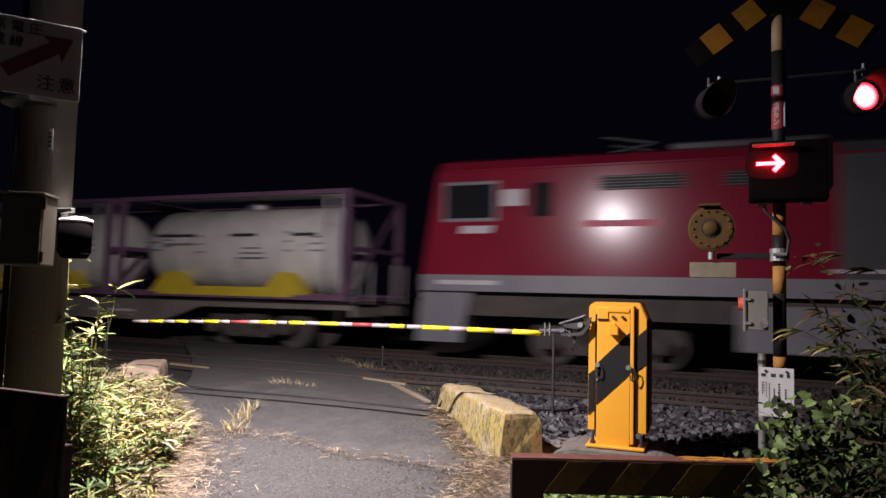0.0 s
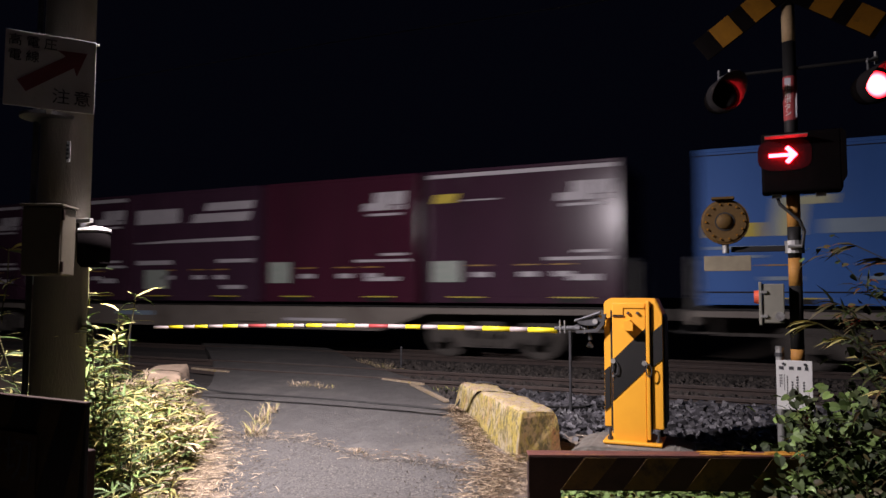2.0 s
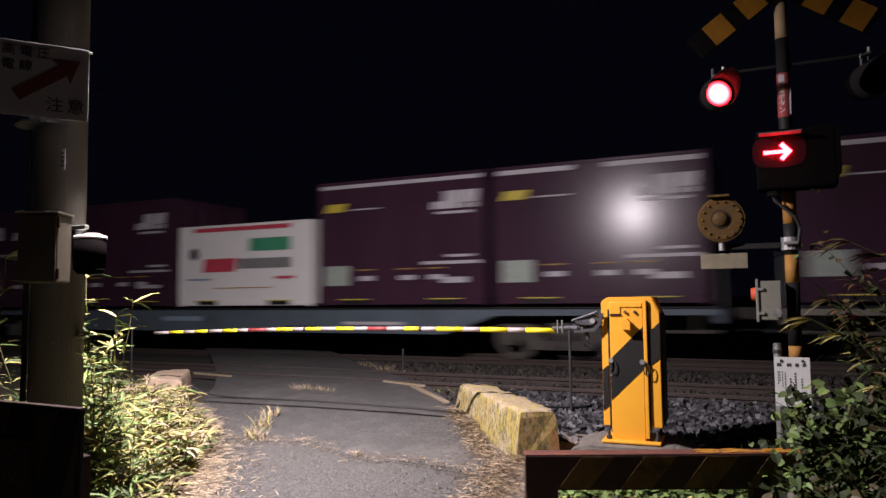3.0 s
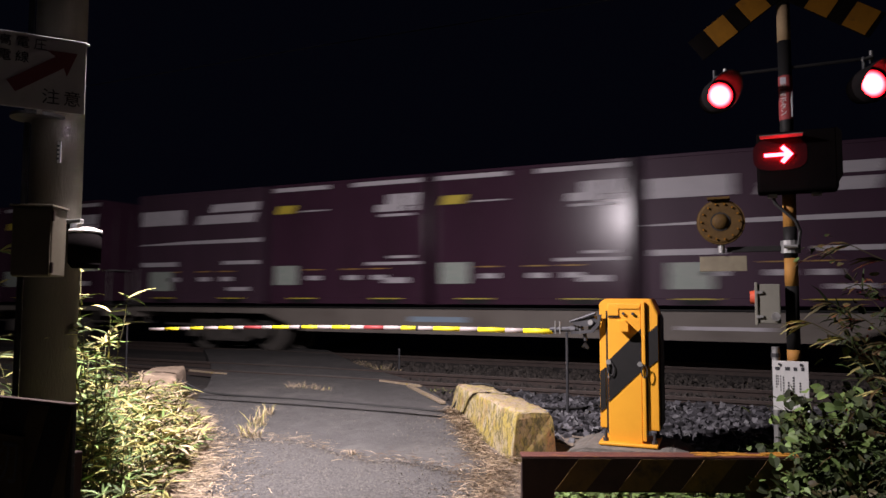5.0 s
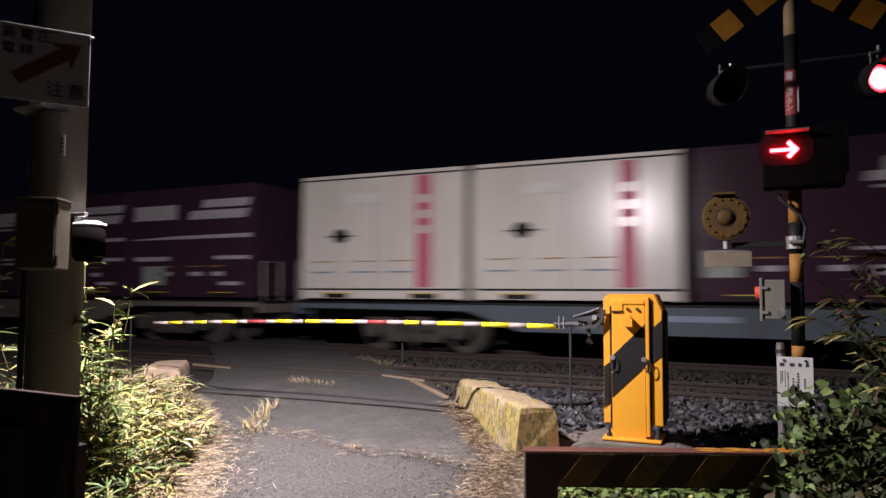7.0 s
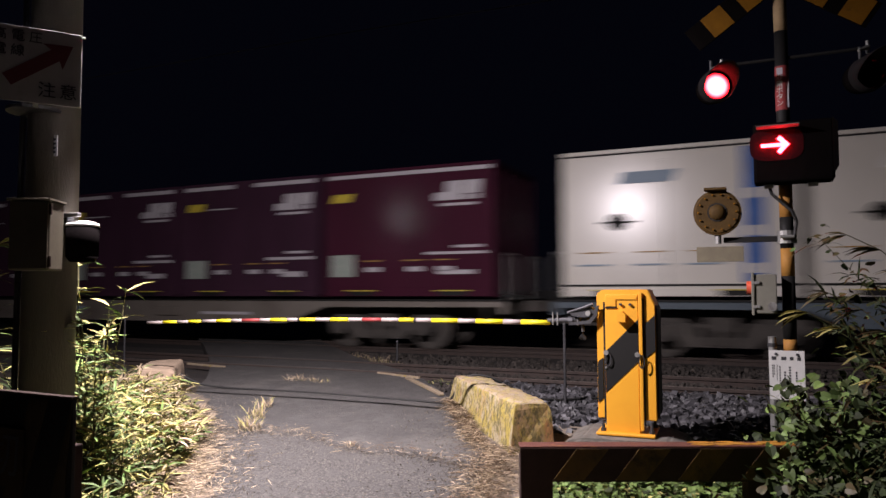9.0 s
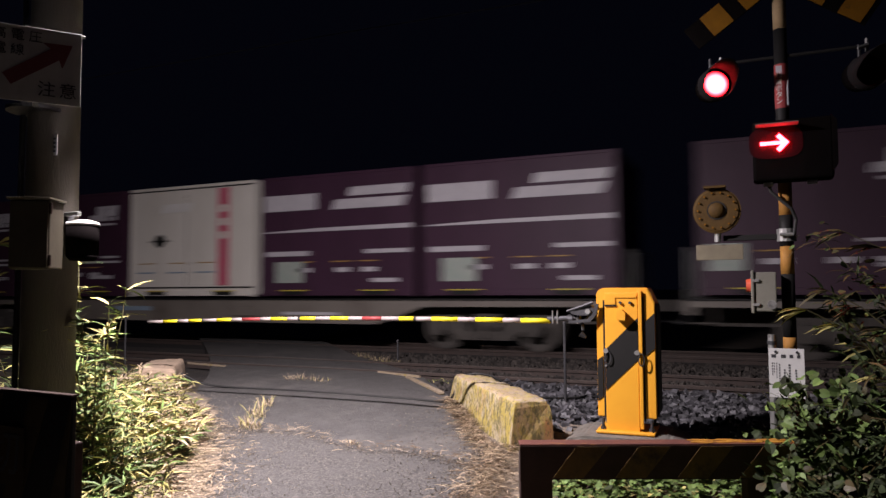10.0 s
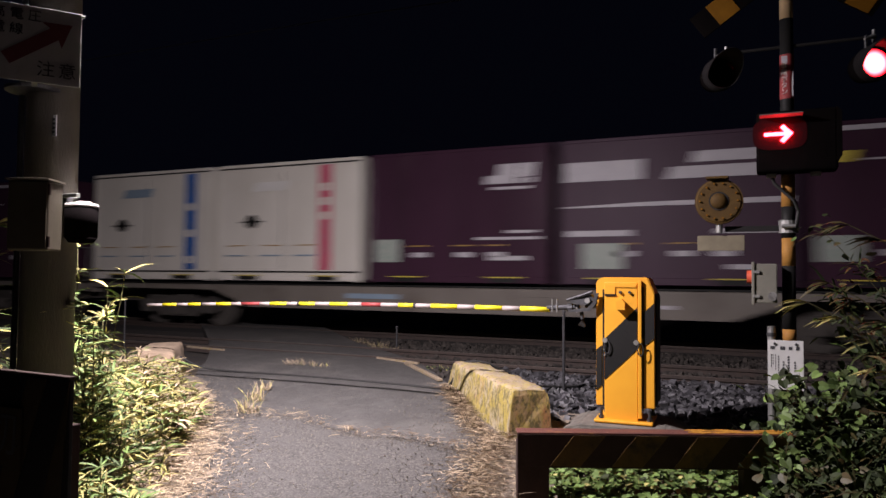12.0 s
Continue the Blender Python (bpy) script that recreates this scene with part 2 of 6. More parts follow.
def lens_glow(name, rim, hot, reach):
    """A lit lens: the bulb's hot middle, falling off to the deep red of the glass rim."""
    m = glow(name, rim, 1.0)
    tr = m.node_tree
    bsdf = tr.nodes["Principled BSDF"]
    co = tr.nodes.new("ShaderNodeTexCoord")
    far = tr.nodes.new("ShaderNodeVectorMath")
    far.operation = "LENGTH"
    tr.links.new(co.outputs["Object"], far.inputs[0])
    ramp = nd(tr, "ShaderNodeMapRange")
    ramp.interpolation_type = "SMOOTHSTEP"
    ramp.inputs["From Min"].default_value, ramp.inputs["From Max"].default_value = reach * 0.45, reach
    tr.links.new(far.outputs["Value"], ramp.inputs["Value"])
    mix = tr.nodes.new("ShaderNodeMix")
    mix.data_type, mix.clamp_result = "RGBA", False
    mix.inputs["A"].default_value, mix.inputs["B"].default_value = (*hot, 1), (*rim, 1)
    tr.links.new(ramp.outputs[0], mix.inputs["Factor"])
    tr.links.new(mix.outputs["Result"], bsdf.inputs["Emission Color"])
    bsdf.inputs["Base Color"].default_value = (0.3, 0.01, 0.01, 1)
    return m


LAMP_GLOW = lens_glow("red_lamp_light", (2.6, 0.015, 0.06), (60.0, 1.5, 1.9), 0.106)
ARROW_GLOW = glow("red_arrow_light", (1.0, 0.016, 0.026), 60.0)
RED_SCREEN = surf("red_glow_screen", (0.022, 0.0006, 0.0022), (0.018, 0.0005, 0.002), 5, 0.6, bump=0, spec=0.1)
VISOR = surf("grey_visor_sheet", (0.16, 0.15, 0.15), (0.12, 0.11, 0.11), 6, 0.6, bump=0.05, spec=0.2)
BULB_GLOW = glow("white_lamp_light", (1.0, 0.93, 0.83), 40.0)
# railway stock
PURPLE = surf("plum_container_paint", (0.056, 0.025, 0.043), (0.044, 0.02, 0.034), 1.2, 0.19, 0.26, bump=0.015, fine=25, stain=(0.075, 0.043, 0.057), stain_amount=0.4, stain_scale=1.6, stretch=(1, 1, 0.35), spec=0.27)
MAROON = surf("maroon_container_paint", (0.062, 0.015, 0.03), (0.05, 0.013, 0.025), 1.2, 0.16, 0.22, bump=0.015, fine=25, stain=(0.05, 0.02, 0.027), stain_amount=0.4, stain_scale=1.6, stretch=(1, 1, 0.35), spec=0.27)
PLUM_FADED = surf("faded_plum_paint", (0.064, 0.036, 0.054), (0.052, 0.030, 0.044), 1.0, 0.5, 0.58, bump=0.02, fine=25, stain=(0.074, 0.043, 0.060), stain_amount=0.42, stain_scale=1.3, stretch=(1, 1, 0.3), spec=0.2)
PLUM_MATT = surf("matt_plum_paint", (0.056, 0.025, 0.046), (0.045, 0.020, 0.037), 1.1, 0.46, 0.55, bump=0.015, fine=25, stain=(0.072, 0.040, 0.058), stain_amount=0.41, stain_scale=1.5, stretch=(1, 1, 0.35), spec=0.22)
C_WHITE = surf("off_white_container_paint", (0.74, 0.71, 0.64), (0.65, 0.62, 0.55), 1.2, 0.22, 0.29, bump=0.012, fine=25, stain=(0.5, 0.46, 0.38), stain_amount=0.4, stain_scale=1.7, stretch=(1, 1, 0.3))
C_BRIGHT = surf("clean_white_container_paint", (0.82, 0.81, 0.78), (0.76, 0.75, 0.72), 1.2, 0.17, 0.23, bump=0.012, fine=25)
C_BLUE = surf("blue_container_paint", (0.05, 0.155, 0.48), (0.045, 0.135, 0.42), 0.9, 0.17, 0.23, bump=0.012, fine=25, stain=(0.07, 0.15, 0.34), stain_amount=0.42, stain_scale=1.2, stretch=(1, 1, 0.35))
C_BLUE_MATT = surf("dulled_blue_container_paint", (0.05, 0.145, 0.43), (0.045, 0.125, 0.38), 0.9, 0.48, 0.56, bump=0.012, fine=25, stain=(0.07, 0.14, 0.31), stain_amount=0.42, stain_scale=1.2, stretch=(1, 1, 0.35), spec=0.2)
C_TEAL = surf("weathered_blue_container_paint", (0.075, 0.16, 0.26), (0.06, 0.13, 0.22), 0.9, 0.28, 0.36, bump=0.012, fine=25, stain=(0.12, 0.17, 0.21), stain_amount=0.45, stain_scale=1.2, stretch=(1, 1, 0.35))
TANK_FRAME = surf("mauve_frame_paint", (0.17, 0.085, 0.15), (0.13, 0.065, 0.115), 2, 0.5, bump=0.05, stain=(0.08, 0.05, 0.065), stain_amount=0.43, stain_scale=3)
TANK_WHITE = surf("tank_white", (0.70, 0.69, 0.64), (0.58, 0.57, 0.53), 1.5, 0.32, 0.5, bump=0.03, stain=(0.36, 0.34, 0.30), stain_amount=0.43, stain_scale=2)
TANK_YELLOW = surf("tank_yellow", (0.62, 0.47, 0.03), (0.5, 0.38, 0.03), 3, 0.5, bump=0.05)
MARK_WHITE = surf("white_marking", (0.52, 0.50, 0.52), (0.43, 0.41, 0.44), 5, 0.5, bump=0)
MARK_YELLOW = surf("yellow_marking", (0.60, 0.48, 0.05), (0.5, 0.4, 0.05), 5, 0.5, bump=0)
MARK_PALE = surf("pale_yellow_marking", (0.52, 0.52, 0.30), (0.44, 0.46, 0.30), 5, 0.5, bump=0)
MARK_GREY = surf("pale_blue_grey_marking", (0.26, 0.34, 0.42), (0.22, 0.30, 0.38), 5, 0.5, bump=0)
MARK_GREEN = surf("green_white_tag", (0.27, 0.34, 0.29), (0.38, 0.40, 0.36), 9, 0.5, bump=0)
MARK_RED = surf("red_marking", (0.55, 0.06, 0.09), (0.45, 0.05, 0.08), 4, 0.5, bump=0)
MARK_PINK = surf("pinkish_red_band", (0.56, 0.10, 0.16), (0.5, 0.13, 0.18), 4, 0.5, bump=0)
MARK_BLUE = surf("blue_band", (0.03, 0.12, 0.40), (0.03, 0.10, 0.32), 4, 0.5, bump=0)
LATCH = surf("orange_latch", (0.42, 0.25, 0.06), (0.34, 0.2, 0.05), 8, 0.5, bump=0.05)
SILL = surf("wagon_sill_taupe", (0.19, 0.17, 0.145), (0.15, 0.13, 0.11), 1.5, 0.6, bump=0.1, stain=(0.10, 0.08, 0.065), stain_amount=0.42, stain_scale=1.5)
SILL_BLUE = surf("wagon_sill_blue_grey", (0.095, 0.125, 0.15), (0.075, 0.1, 0.12), 1.5, 0.6, bump=0.1, stain=(0.08, 0.07, 0.06), stain_amount=0.4, stain_scale=1.5)
UNDER = surf("dusty_running_gear", (0.085, 0.075, 0.065), (0.05, 0.045, 0.04), 4, 0.8, bump=0.3)
LOCO_RED = surf("locomotive_red", (0.21, 0.013, 0.031), (0.175, 0.011, 0.027), 1, 0.17, 0.24, bump=0.012, stain=(0.19, 0.022, 0.036), stain_amount=0.44, spec=0.28)
LOCO_GREY = surf("locomotive_grey", (0.20, 0.20, 0.215), (0.16, 0.16, 0.175), 1, 0.4, bump=0.03)
LOCO_DARK = surf("locomotive_dark_grey", (0.075, 0.072, 0.08), (0.06, 0.058, 0.065), 1, 0.35, bump=0.03)
GLASS_DARK = surf("dark_window_glass", (0.012, 0.014, 0.016), (0.015, 0.017, 0.02), 3, 0.08, 0.14, bump=0)


# ---- mesh helpers ----
def part(name, bm, material, parent=None, label=""):
    """Links a bmesh as one mesh object, a child of parent where one is given."""
    me = bpy.data.meshes.new(name)
    bm.normal_update()
    bm.to_mesh(me)
    bm.free()
    for m in material if isinstance(material, (list, tuple)) else (material,):
        me.materials.append(m)
    ob = new(name, me)
    if parent:
        ob.parent = parent
    if label:
        ob["label"] = label
    return ob


def thing(name, m, label, category, group="", kind=""):
    ob = new(name)
    ob.empty_display_size = 0.2
    ob.matrix_basis = m
    return tagged(ob, label, category, group, kind)


def box(bm, c, s, m=None, bevel=0.0):
    got = bmesh.ops.create_cube(bm, size=1)["verts"]
    mat = Matrix.Translation(c) @ Matrix.Diagonal((*s, 1))
    if m is not None:
        mat = m @ mat
    bmesh.ops.transform(bm, matrix=mat, verts=got)
    if bevel:
        edges = list({e for v in got for e in v.link_edges})
        bmesh.ops.bevel(bm, geom=edges, offset=bevel, segments=2, affect="EDGES", profile=0.5)
    return bm


def rod(bm, a, b, r, r2=None, seg=12, caps=True):
    a, b = Vector(a), Vector(b)
    d = b - a
    m = Matrix.Translation((a + b) / 2) @ d.to_track_quat("Z", "Y").to_matrix().to_4x4()
    bmesh.ops.create_cone(bm, cap_ends=caps, segments=seg, radius1=r, radius2=r if r2 is None else r2, depth=d.length, matrix=m)
    return bm


def path_tube(bm, points, r, seg=8):
    for a, b in zip(points, points[1:]):
        rod(bm, a, b, r, seg=seg)
    for p in points[1:-1]:
        bmesh.ops.create_icosphere(bm, subdivisions=1, radius=r * 1.02, matrix=Matrix.Translation(p))
    return bm


def prism(bm, outline, axis, lo, hi):
    """A plate with the given outline (2D), thick from lo to hi along axis x, y or z."""
    def at(p, k):
        return {"x": (k, p[0], p[1]), "y": (p[0], k, p[1]), "z": (p[0], p[1], k)}[axis]
    a = [bm.verts.new(at(p, lo)) for p in outline]
    b = [bm.verts.new(at(p, hi)) for p in outline]
    n = len(outline)
    bm.faces.new(a)
    bm.faces.new(b[::-1])
    for i in range(n):
        bm.faces.new((a[i], b[i], b[(i + 1) % n], a[(i + 1) % n]))
    bmesh.ops.recalc_face_normals(bm, faces=bm.faces)
    return bm


def B():
    return bmesh.new()


def smooth(ob):
    for p in ob.data.polygons:
        p.use_smooth = True
    return ob


def writing(name, text, size, material, parent, m, label=""):
    """Raised lettering in the built-in font, as a mesh in the plane of m."""
    cu = bpy.data.curves.new(name, "FONT")
    cu.body, cu.size, cu.align_x, cu.align_y, cu.extrude = text, size, "CENTER", "CENTER", 0.0015
    tmp = new(name, cu)
    bpy.context.view_layer.update()
    me = bpy.data.meshes.new_from_object(tmp.evaluated_get(bpy.context.evaluated_depsgraph_get()))
    bpy.data.objects.remove(tmp)
    me.materials.clear()
    me.materials.append(material)
    ob = new(name, me)
    ob.parent = parent
    ob.matrix_basis = m
    if label:
        ob["label"] = label
    return ob


FRONT = pose(0, 0, 0, 90, 0, 0)  # text that faces -y
rnd = random.Random(7)


def mesh_object(name, verts, faces, material, parent=None, label="", mats=None):
    me = bpy.data.meshes.new(name)
    me.from_pydata(verts, [], faces)
    for m in material if isinstance(material, (list, tuple)) else (material,):
        me.materials.append(m)
    if mats is not None:
        me.polygons.foreach_set("material_index", mats)
    me.update()
    ob = new(name, me)
    if parent:
        ob.parent = parent
    if label:
        ob["label"] = label
    return ob


# ---- ground, road, tracks ----
def mixv(a, b, k):
    return a + (b - a) * k


def road_z(y):
    """Height of the road above the rail heads: it climbs gently to the tracks."""
    pts = [(-60, -0.45), (0, -0.36), (3, -0.29), (4.5, -0.2), (5.5, -0.12), (6.5, -0.05), (7.4, -0.01), (8.2, 0.0), (60, 0.0)]
    for (y0, z0), (y1, z1) in zip(pts, pts[1:]):
        if y <= y1:
            return mixv(z0, z1, (y - y0) / (y1 - y0))
    return 0.0


LEFT_EDGE = [(-3.0, -30), (-3.0, 1.5), (-3.1, 2.6), (-3.55, 3.6), (-4.5, 4.85), (-6.25, 6.6), (-7.4, 8.1), (-8.7, 9.5), (-11.2, 12), (-14.5, 15.2), (-16, 18), (-18, 24)]
RIGHT_EDGE = [(1.2, -30), (0.6, 1.0), (-1.2, 3.0), (-1.75, 4.3), (-2.0, 5.35), (-3.0, 7.0), (-3.75, 8.1), (-4.75, 9.25), (-6.6, 10.9), (-10, 14.6), (-11.5, 18), (-13, 24)]


def edge_x(edge, y):
    for (x0, y0), (x1, y1) in zip(edge, edge[1:]):
        if y <= y1:
            return mixv(x0, x1, (y - y0) / (y1 - y0))
    return edge[-1][0]


def ground_z(x, y):
    z = road_z(y) - 0.07
    if 6.6 < y < 16.5:
        z = -0.2
    elif y >= 16.5:
        z = -0.3
    elif y > 5.6:
        z = mixv(road_z(5.6) - 0.07, -0.2, (y - 5.6) / 1.0)
    return z + 0.02 * noise.noise((x * 0.9, y * 0.9, 0)) + 0.008 * noise.noise((x * 5, y * 5, 3))


def build_ground():
    """One sheet from the crossing to the horizon, finer near the crossing."""
    def steps(lo, hi, fine_lo, fine_hi, step):
        out = [fine_lo + i * step for i in range(int((fine_hi - fine_lo) / step) + 1)]
        d = step
        v = out[-1]
        while v < hi:
            d *= 1.35
            v += d
            out.append(min(v, hi))
        d, v, low = step, fine_lo, []
        while v > lo:
            d *= 1.35
            v -= d
            low.append(max(v, lo))
        return low[::-1] + out
    xs, ys = steps(-900, 900, -10, 4, 0.14), steps(-400, 900, 1.5, 9, 0.14)
    verts = [(x, y, ground_z(x, y)) for y in ys for x in xs]
    w = len(xs)
    faces = [(j * w + i, j * w + i + 1, (j + 1) * w + i + 1, (j + 1) * w + i) for j in range(len(ys) - 1) for i in range(w - 1)]
    return tagged(smooth(mesh_object("ground", verts, faces, SOIL)), "bare dark soil beside the crossing", "ground", kind="structure")


build_ground()
SEAM = 5.3


def seam_y(k):
    return SEAM + 0.12 * math.sin(k * 7) + 0.06 * math.sin(k * 17 + 1) - 0.45 * (k - 0.45) ** 2 * 2


def road_strip(name, rows, lift, material, label):
    """A slab of the road between two courses; rows of k (across) and y (along) give its surface."""
    n = 40
    verts, faces = [], []
    for y_of in rows:
        for i in range(n + 1):
            k = i / n
            y = y_of(k)
            x = mixv(edge_x(LEFT_EDGE, y), edge_x(RIGHT_EDGE, y), k)
            wob = 0.09 * noise.noise((x * 2.5, y * 2.5, 1)) * (1 if i in (0, n) else 0)
            crown = -0.05 * abs(k - 0.5) ** 2
            verts.append((x + wob, y, road_z(y) + lift + crown + 0.007 * noise.noise((x * 1.5, y * 1.5, 5))))
    m = len(rows)
    base = len(verts)
    verts += [(x, y, z - 0.12) for x, y, z in verts]
    for j in range(m - 1):
        for i in range(n):
            a = j * (n + 1) + i
            faces.append((a, a + 1, a + n + 2, a + n + 1))
    rim = [i for i in range(n + 1)] + [j * (n + 1) + n for j in range(1, m)] + [(m - 1) * (n + 1) + i for i in range(n - 1, -1, -1)] + [j * (n + 1) for j in range(m - 2, 0, -1)]
    for a, b in zip(rim, rim[1:] + rim[:1]):
        faces.append((b, a, a + base, b + base))
    ob = mesh_object(name, verts, faces, material)
    return tagged(ob, label, "road", kind="structure")


near_rows = [lambda k, y=y: y for y in (-30, -12, -5, -2, 0, 1, 2, 2.6, 3.0, 3.3, 3.6, 3.9, 4.2, 4.4, 4.6)] + [lambda k, q=q: mixv(4.6, seam_y(k), q) for q in (0.35, 0.7, 1.0, 1.2)]
far_rows = [lambda k, q=q: mixv(seam_y(k), 5.9, q) for q in (0.0, 0.4, 1.0)] + [lambda k, y=y: y for y in (6.2, 6.5, 6.8, 7.1, 7.4, 7.7, 8.0, 8.3, 8.6, 8.93)]
road_strip("road", near_rows, -0.003, ASPHALT_COARSE, "coarse worn grey asphalt road leading to the crossing")
road_strip("road", far_rows, 0.0, ASPHALT, "smooth grey asphalt ramp up to the rails")
road_strip("road", [lambda k, y=y: y for y in (9.15, 9.4, 9.7, 9.99)], 0.0, ASPHALT, "asphalt infill between the rails of the near track")
road_strip("road", [lambda k, y=y: y for y in (10.2, 10.8, 11.4, 12.0, 12.78)], 0.0, ASPHALT, "asphalt crossing surface between the two tracks")
road_strip("road", [lambda k, y=y: y for y in (13.0, 13.4, 13.84)], 0.0, ASPHALT, "asphalt infill between the rails of the far track")
road_strip("road", [lambda k, y=y: y for y in (14.06, 15, 17, 20, 24)], 0.0, ASPHALT, "dark asphalt road beyond the tracks")


def rail_line(y):
    """One rail with foot, web and a polished head."""
    prof = [(-0.06, -0.153), (0.06, -0.153), (0.06, -0.142), (0.01, -0.125), (0.008, -0.045), (0.033, -0.035), (0.033, -0.004), (0.028, 0.0), (-0.028, 0.0), (-0.033, -0.004), (-0.033, -0.035), (-0.008, -0.045), (-0.01, -0.125), (-0.06, -0.142)]
    t = thing("rail", pose(0, y, 0), "long rusty steel rail with a worn head", "rail", "rails", "structure")
    part("rail_web", prism(B(), prof, "x", -420, 420), RAIL, t)
    part("rail_head", box(B(), (0, 0, 0.0015), (840, 0.044, 0.003)), RAIL_TOP, t, "polished running surface")


NEAR_TRACK, FAR_TRACK = 9.57, 13.42
for yc in (NEAR_TRACK, FAR_TRACK):
    for s in (-1, 1):
        rail_line(yc + s * 0.533)


def build_ballast(yc, half, name):
    verts, faces = [], []
    prof = [(-half - 0.35, -0.30), (-half, -0.115), (-0.62, -0.10), (-0.45, -0.115), (0.45, -0.115), (0.62, -0.10), (half, -0.115), (half + 0.35, -0.30)]
    xs = [-420, -120, -60, -30] + [-24 + i * 0.8 for i in range(46)] + [20, 40, 80, 420]
    for x in xs:
        for y, z in prof:
            verts.append((x, yc + y, z + 0.012 * noise.noise((x * 2, y * 3, yc))))
    n = len(prof)
    for j in range(len(xs) - 1):
        for i in range(n - 1):
            faces.append((j * n + i, (j + 1) * n + i, (j + 1) * n + i + 1, j * n + i + 1))
    return tagged(mesh_object(name, verts, faces, GRAVEL_BED), "dark dirty ballast bed of a railway track", "ballast", kind="structure")



build_ballast(NEAR_TRACK, 1.45, "track_bed")
build_ballast(FAR_TRACK, 1.45, "track_bed")


def build_sleepers(yc):
    t = thing("sleepers", pose(0, yc, 0), "old dark sleepers half buried in ballast", "sleepers", kind="structure")
    first = None
    for i in range(70):
        x = -30 + i * 0.65
        if first is None:
            first = part("sleeper", box(B(), (0, 0, -0.18), (0.21, 2.1, 0.14), bevel=0.012), SLEEPER, t)
            ob = first
        else:
            ob = new("sleeper", first.data)
            ob.parent = t
        ob.location = (x, 0, -0.01 * rnd.random())


build_sleepers(NEAR_TRACK)
build_sleepers(FAR_TRACK)


def stone_field(name, count, area, size, material, label, surface, seed):
    """Loose broken stones lying on a surface; area gives a random place, or None to skip."""
    r = random.Random(seed)
    base = [(-1, -1, -1), (1, -1, -1), (1, 1, -1), (-1, 1, -1), (-1, -1, 1), (1, -1, 1), (1, 1, 1), (-1, 1, 1)]
    quad = [(0, 3, 2, 1), (4, 5, 6, 7), (0, 1, 5, 4), (1, 2, 6, 5), (2, 3, 7, 6), (3, 0, 4, 7)]
    verts, faces = [], []
    for _ in range(count):
        p = area(r)
        if p is None:
            continue
        s = size * r.uniform(0.55, 1.25)
        rot = Euler((r.uniform(0, 6), r.uniform(0, 6), r.uniform(0, 6))).to_matrix()
        k = len(verts)
        z = surface(*p) + s * r.uniform(0.1, 0.55)
        sx, sy, sz = s * r.uniform(0.45, 0.75), s * r.uniform(0.4, 0.65), s * r.uniform(0.3, 0.5)
        for bx, by, bz in base:
            v = rot @ Vector((bx * sx * r.uniform(0.55, 1.0), by * sy * r.uniform(0.55, 1.0), bz * sz * r.uniform(0.6, 1.0)))
            verts.append((p[0] + v.x, p[1] + v.y, z + v.z))
        faces += [tuple(k + i for i in q) for q in quad]
    return tagged(mesh_object(name, verts, faces, material), label, "ballast stones", kind="stuff")


def shoulder_z(x, y):
    """The heap of fresh ballast between the gate and the near rail."""
    return mixv(-0.16, -0.09, min(1, max(0, (y - 6.2) / 2.2))) + 0.03 * noise.noise((x * 1.7, y * 1.7, 9))


def right_of_road(x, y, gap=0.15):
    return x > edge_x(RIGHT_EDGE, y) + gap


def shoulder_area(r):
    y = 6.05 + 2.8 * r.random()
    x = r.uniform(-3.4, 3.2)
    if y < 6.5 and -1.55 < x < -0.4:
        return None
    return (x, y) if right_of_road(x, y, 0.35) else None


def bed_area(r):
    y = r.uniform(8.2, 12.4)
    x = r.uniform(-9, 3.6)
    if abs(abs(y - NEAR_TRACK) - 0.533) < 0.07:
        return None
    return (x, y) if right_of_road(x, y, 0.1) else None


def shoulder_mesh():
    verts, faces = [], []
    xs, ys = [-3.6 + i * 0.12 for i in range(64)], [5.95 + i * 0.12 for i in range(25)]
    idx = {}
    for j, y in enumerate(ys):
        for i, x in enumerate(xs):
            idx[i, j] = len(verts)
            fade = min(1, (y - 5.9) / 0.3)
            verts.append((max(x, edge_x(RIGHT_EDGE, y) + 0.05), y, mixv(-0.24, shoulder_z(x, y) - 0.02, fade)))
    for j in range(len(ys) - 1):
        for i in range(len(xs) - 1):
            if xs[i + 1] > edge_x(RIGHT_EDGE, ys[j]) + 0.05:
                faces.append((idx[i, j], idx[i + 1, j], idx[i + 1, j + 1], idx[i, j + 1]))
    return tagged(mesh_object("ballast_shoulder", verts, faces, GRAVEL_BED), "dark ground under the heaped ballast", "ballast", kind="structure")


shoulder_mesh()
stone_field("ballast_stones", 9500, shoulder_area, 0.07, STONES, "loose grey broken ballast stones beside the rail", shoulder_z, 3)
stone_field("ballast_stones", 9000, bed_area, 0.055, STONES_RUSTY, "rust-brown ballast stones of the track bed", lambda x, y: -0.115, 4)


def grit_area(r):
    """Loose chips over the road, thickest along the seam and the edges."""
    p = r.random()
    if p < 0.3:
        k = r.uniform(0.08, 0.95)
        y = seam_y(k) + r.gauss(0, 0.05)
    else:
        k = r.random() if p < 0.7 else min(1, abs(r.gauss(0, 0.13))) if p < 0.88 else 1 - min(1, abs(r.gauss(0, 0.08)))
        y = r.uniform(3.0, 6.6)
    return (mixv(edge_x(LEFT_EDGE, y), edge_x(RIGHT_EDGE, y), k), y)


stone_field("road_grit", 5000, grit_area, 0.0085, GRIT, "pale loose grit scattered over the worn road", lambda x, y: road_z(y) - 0.006, 8)


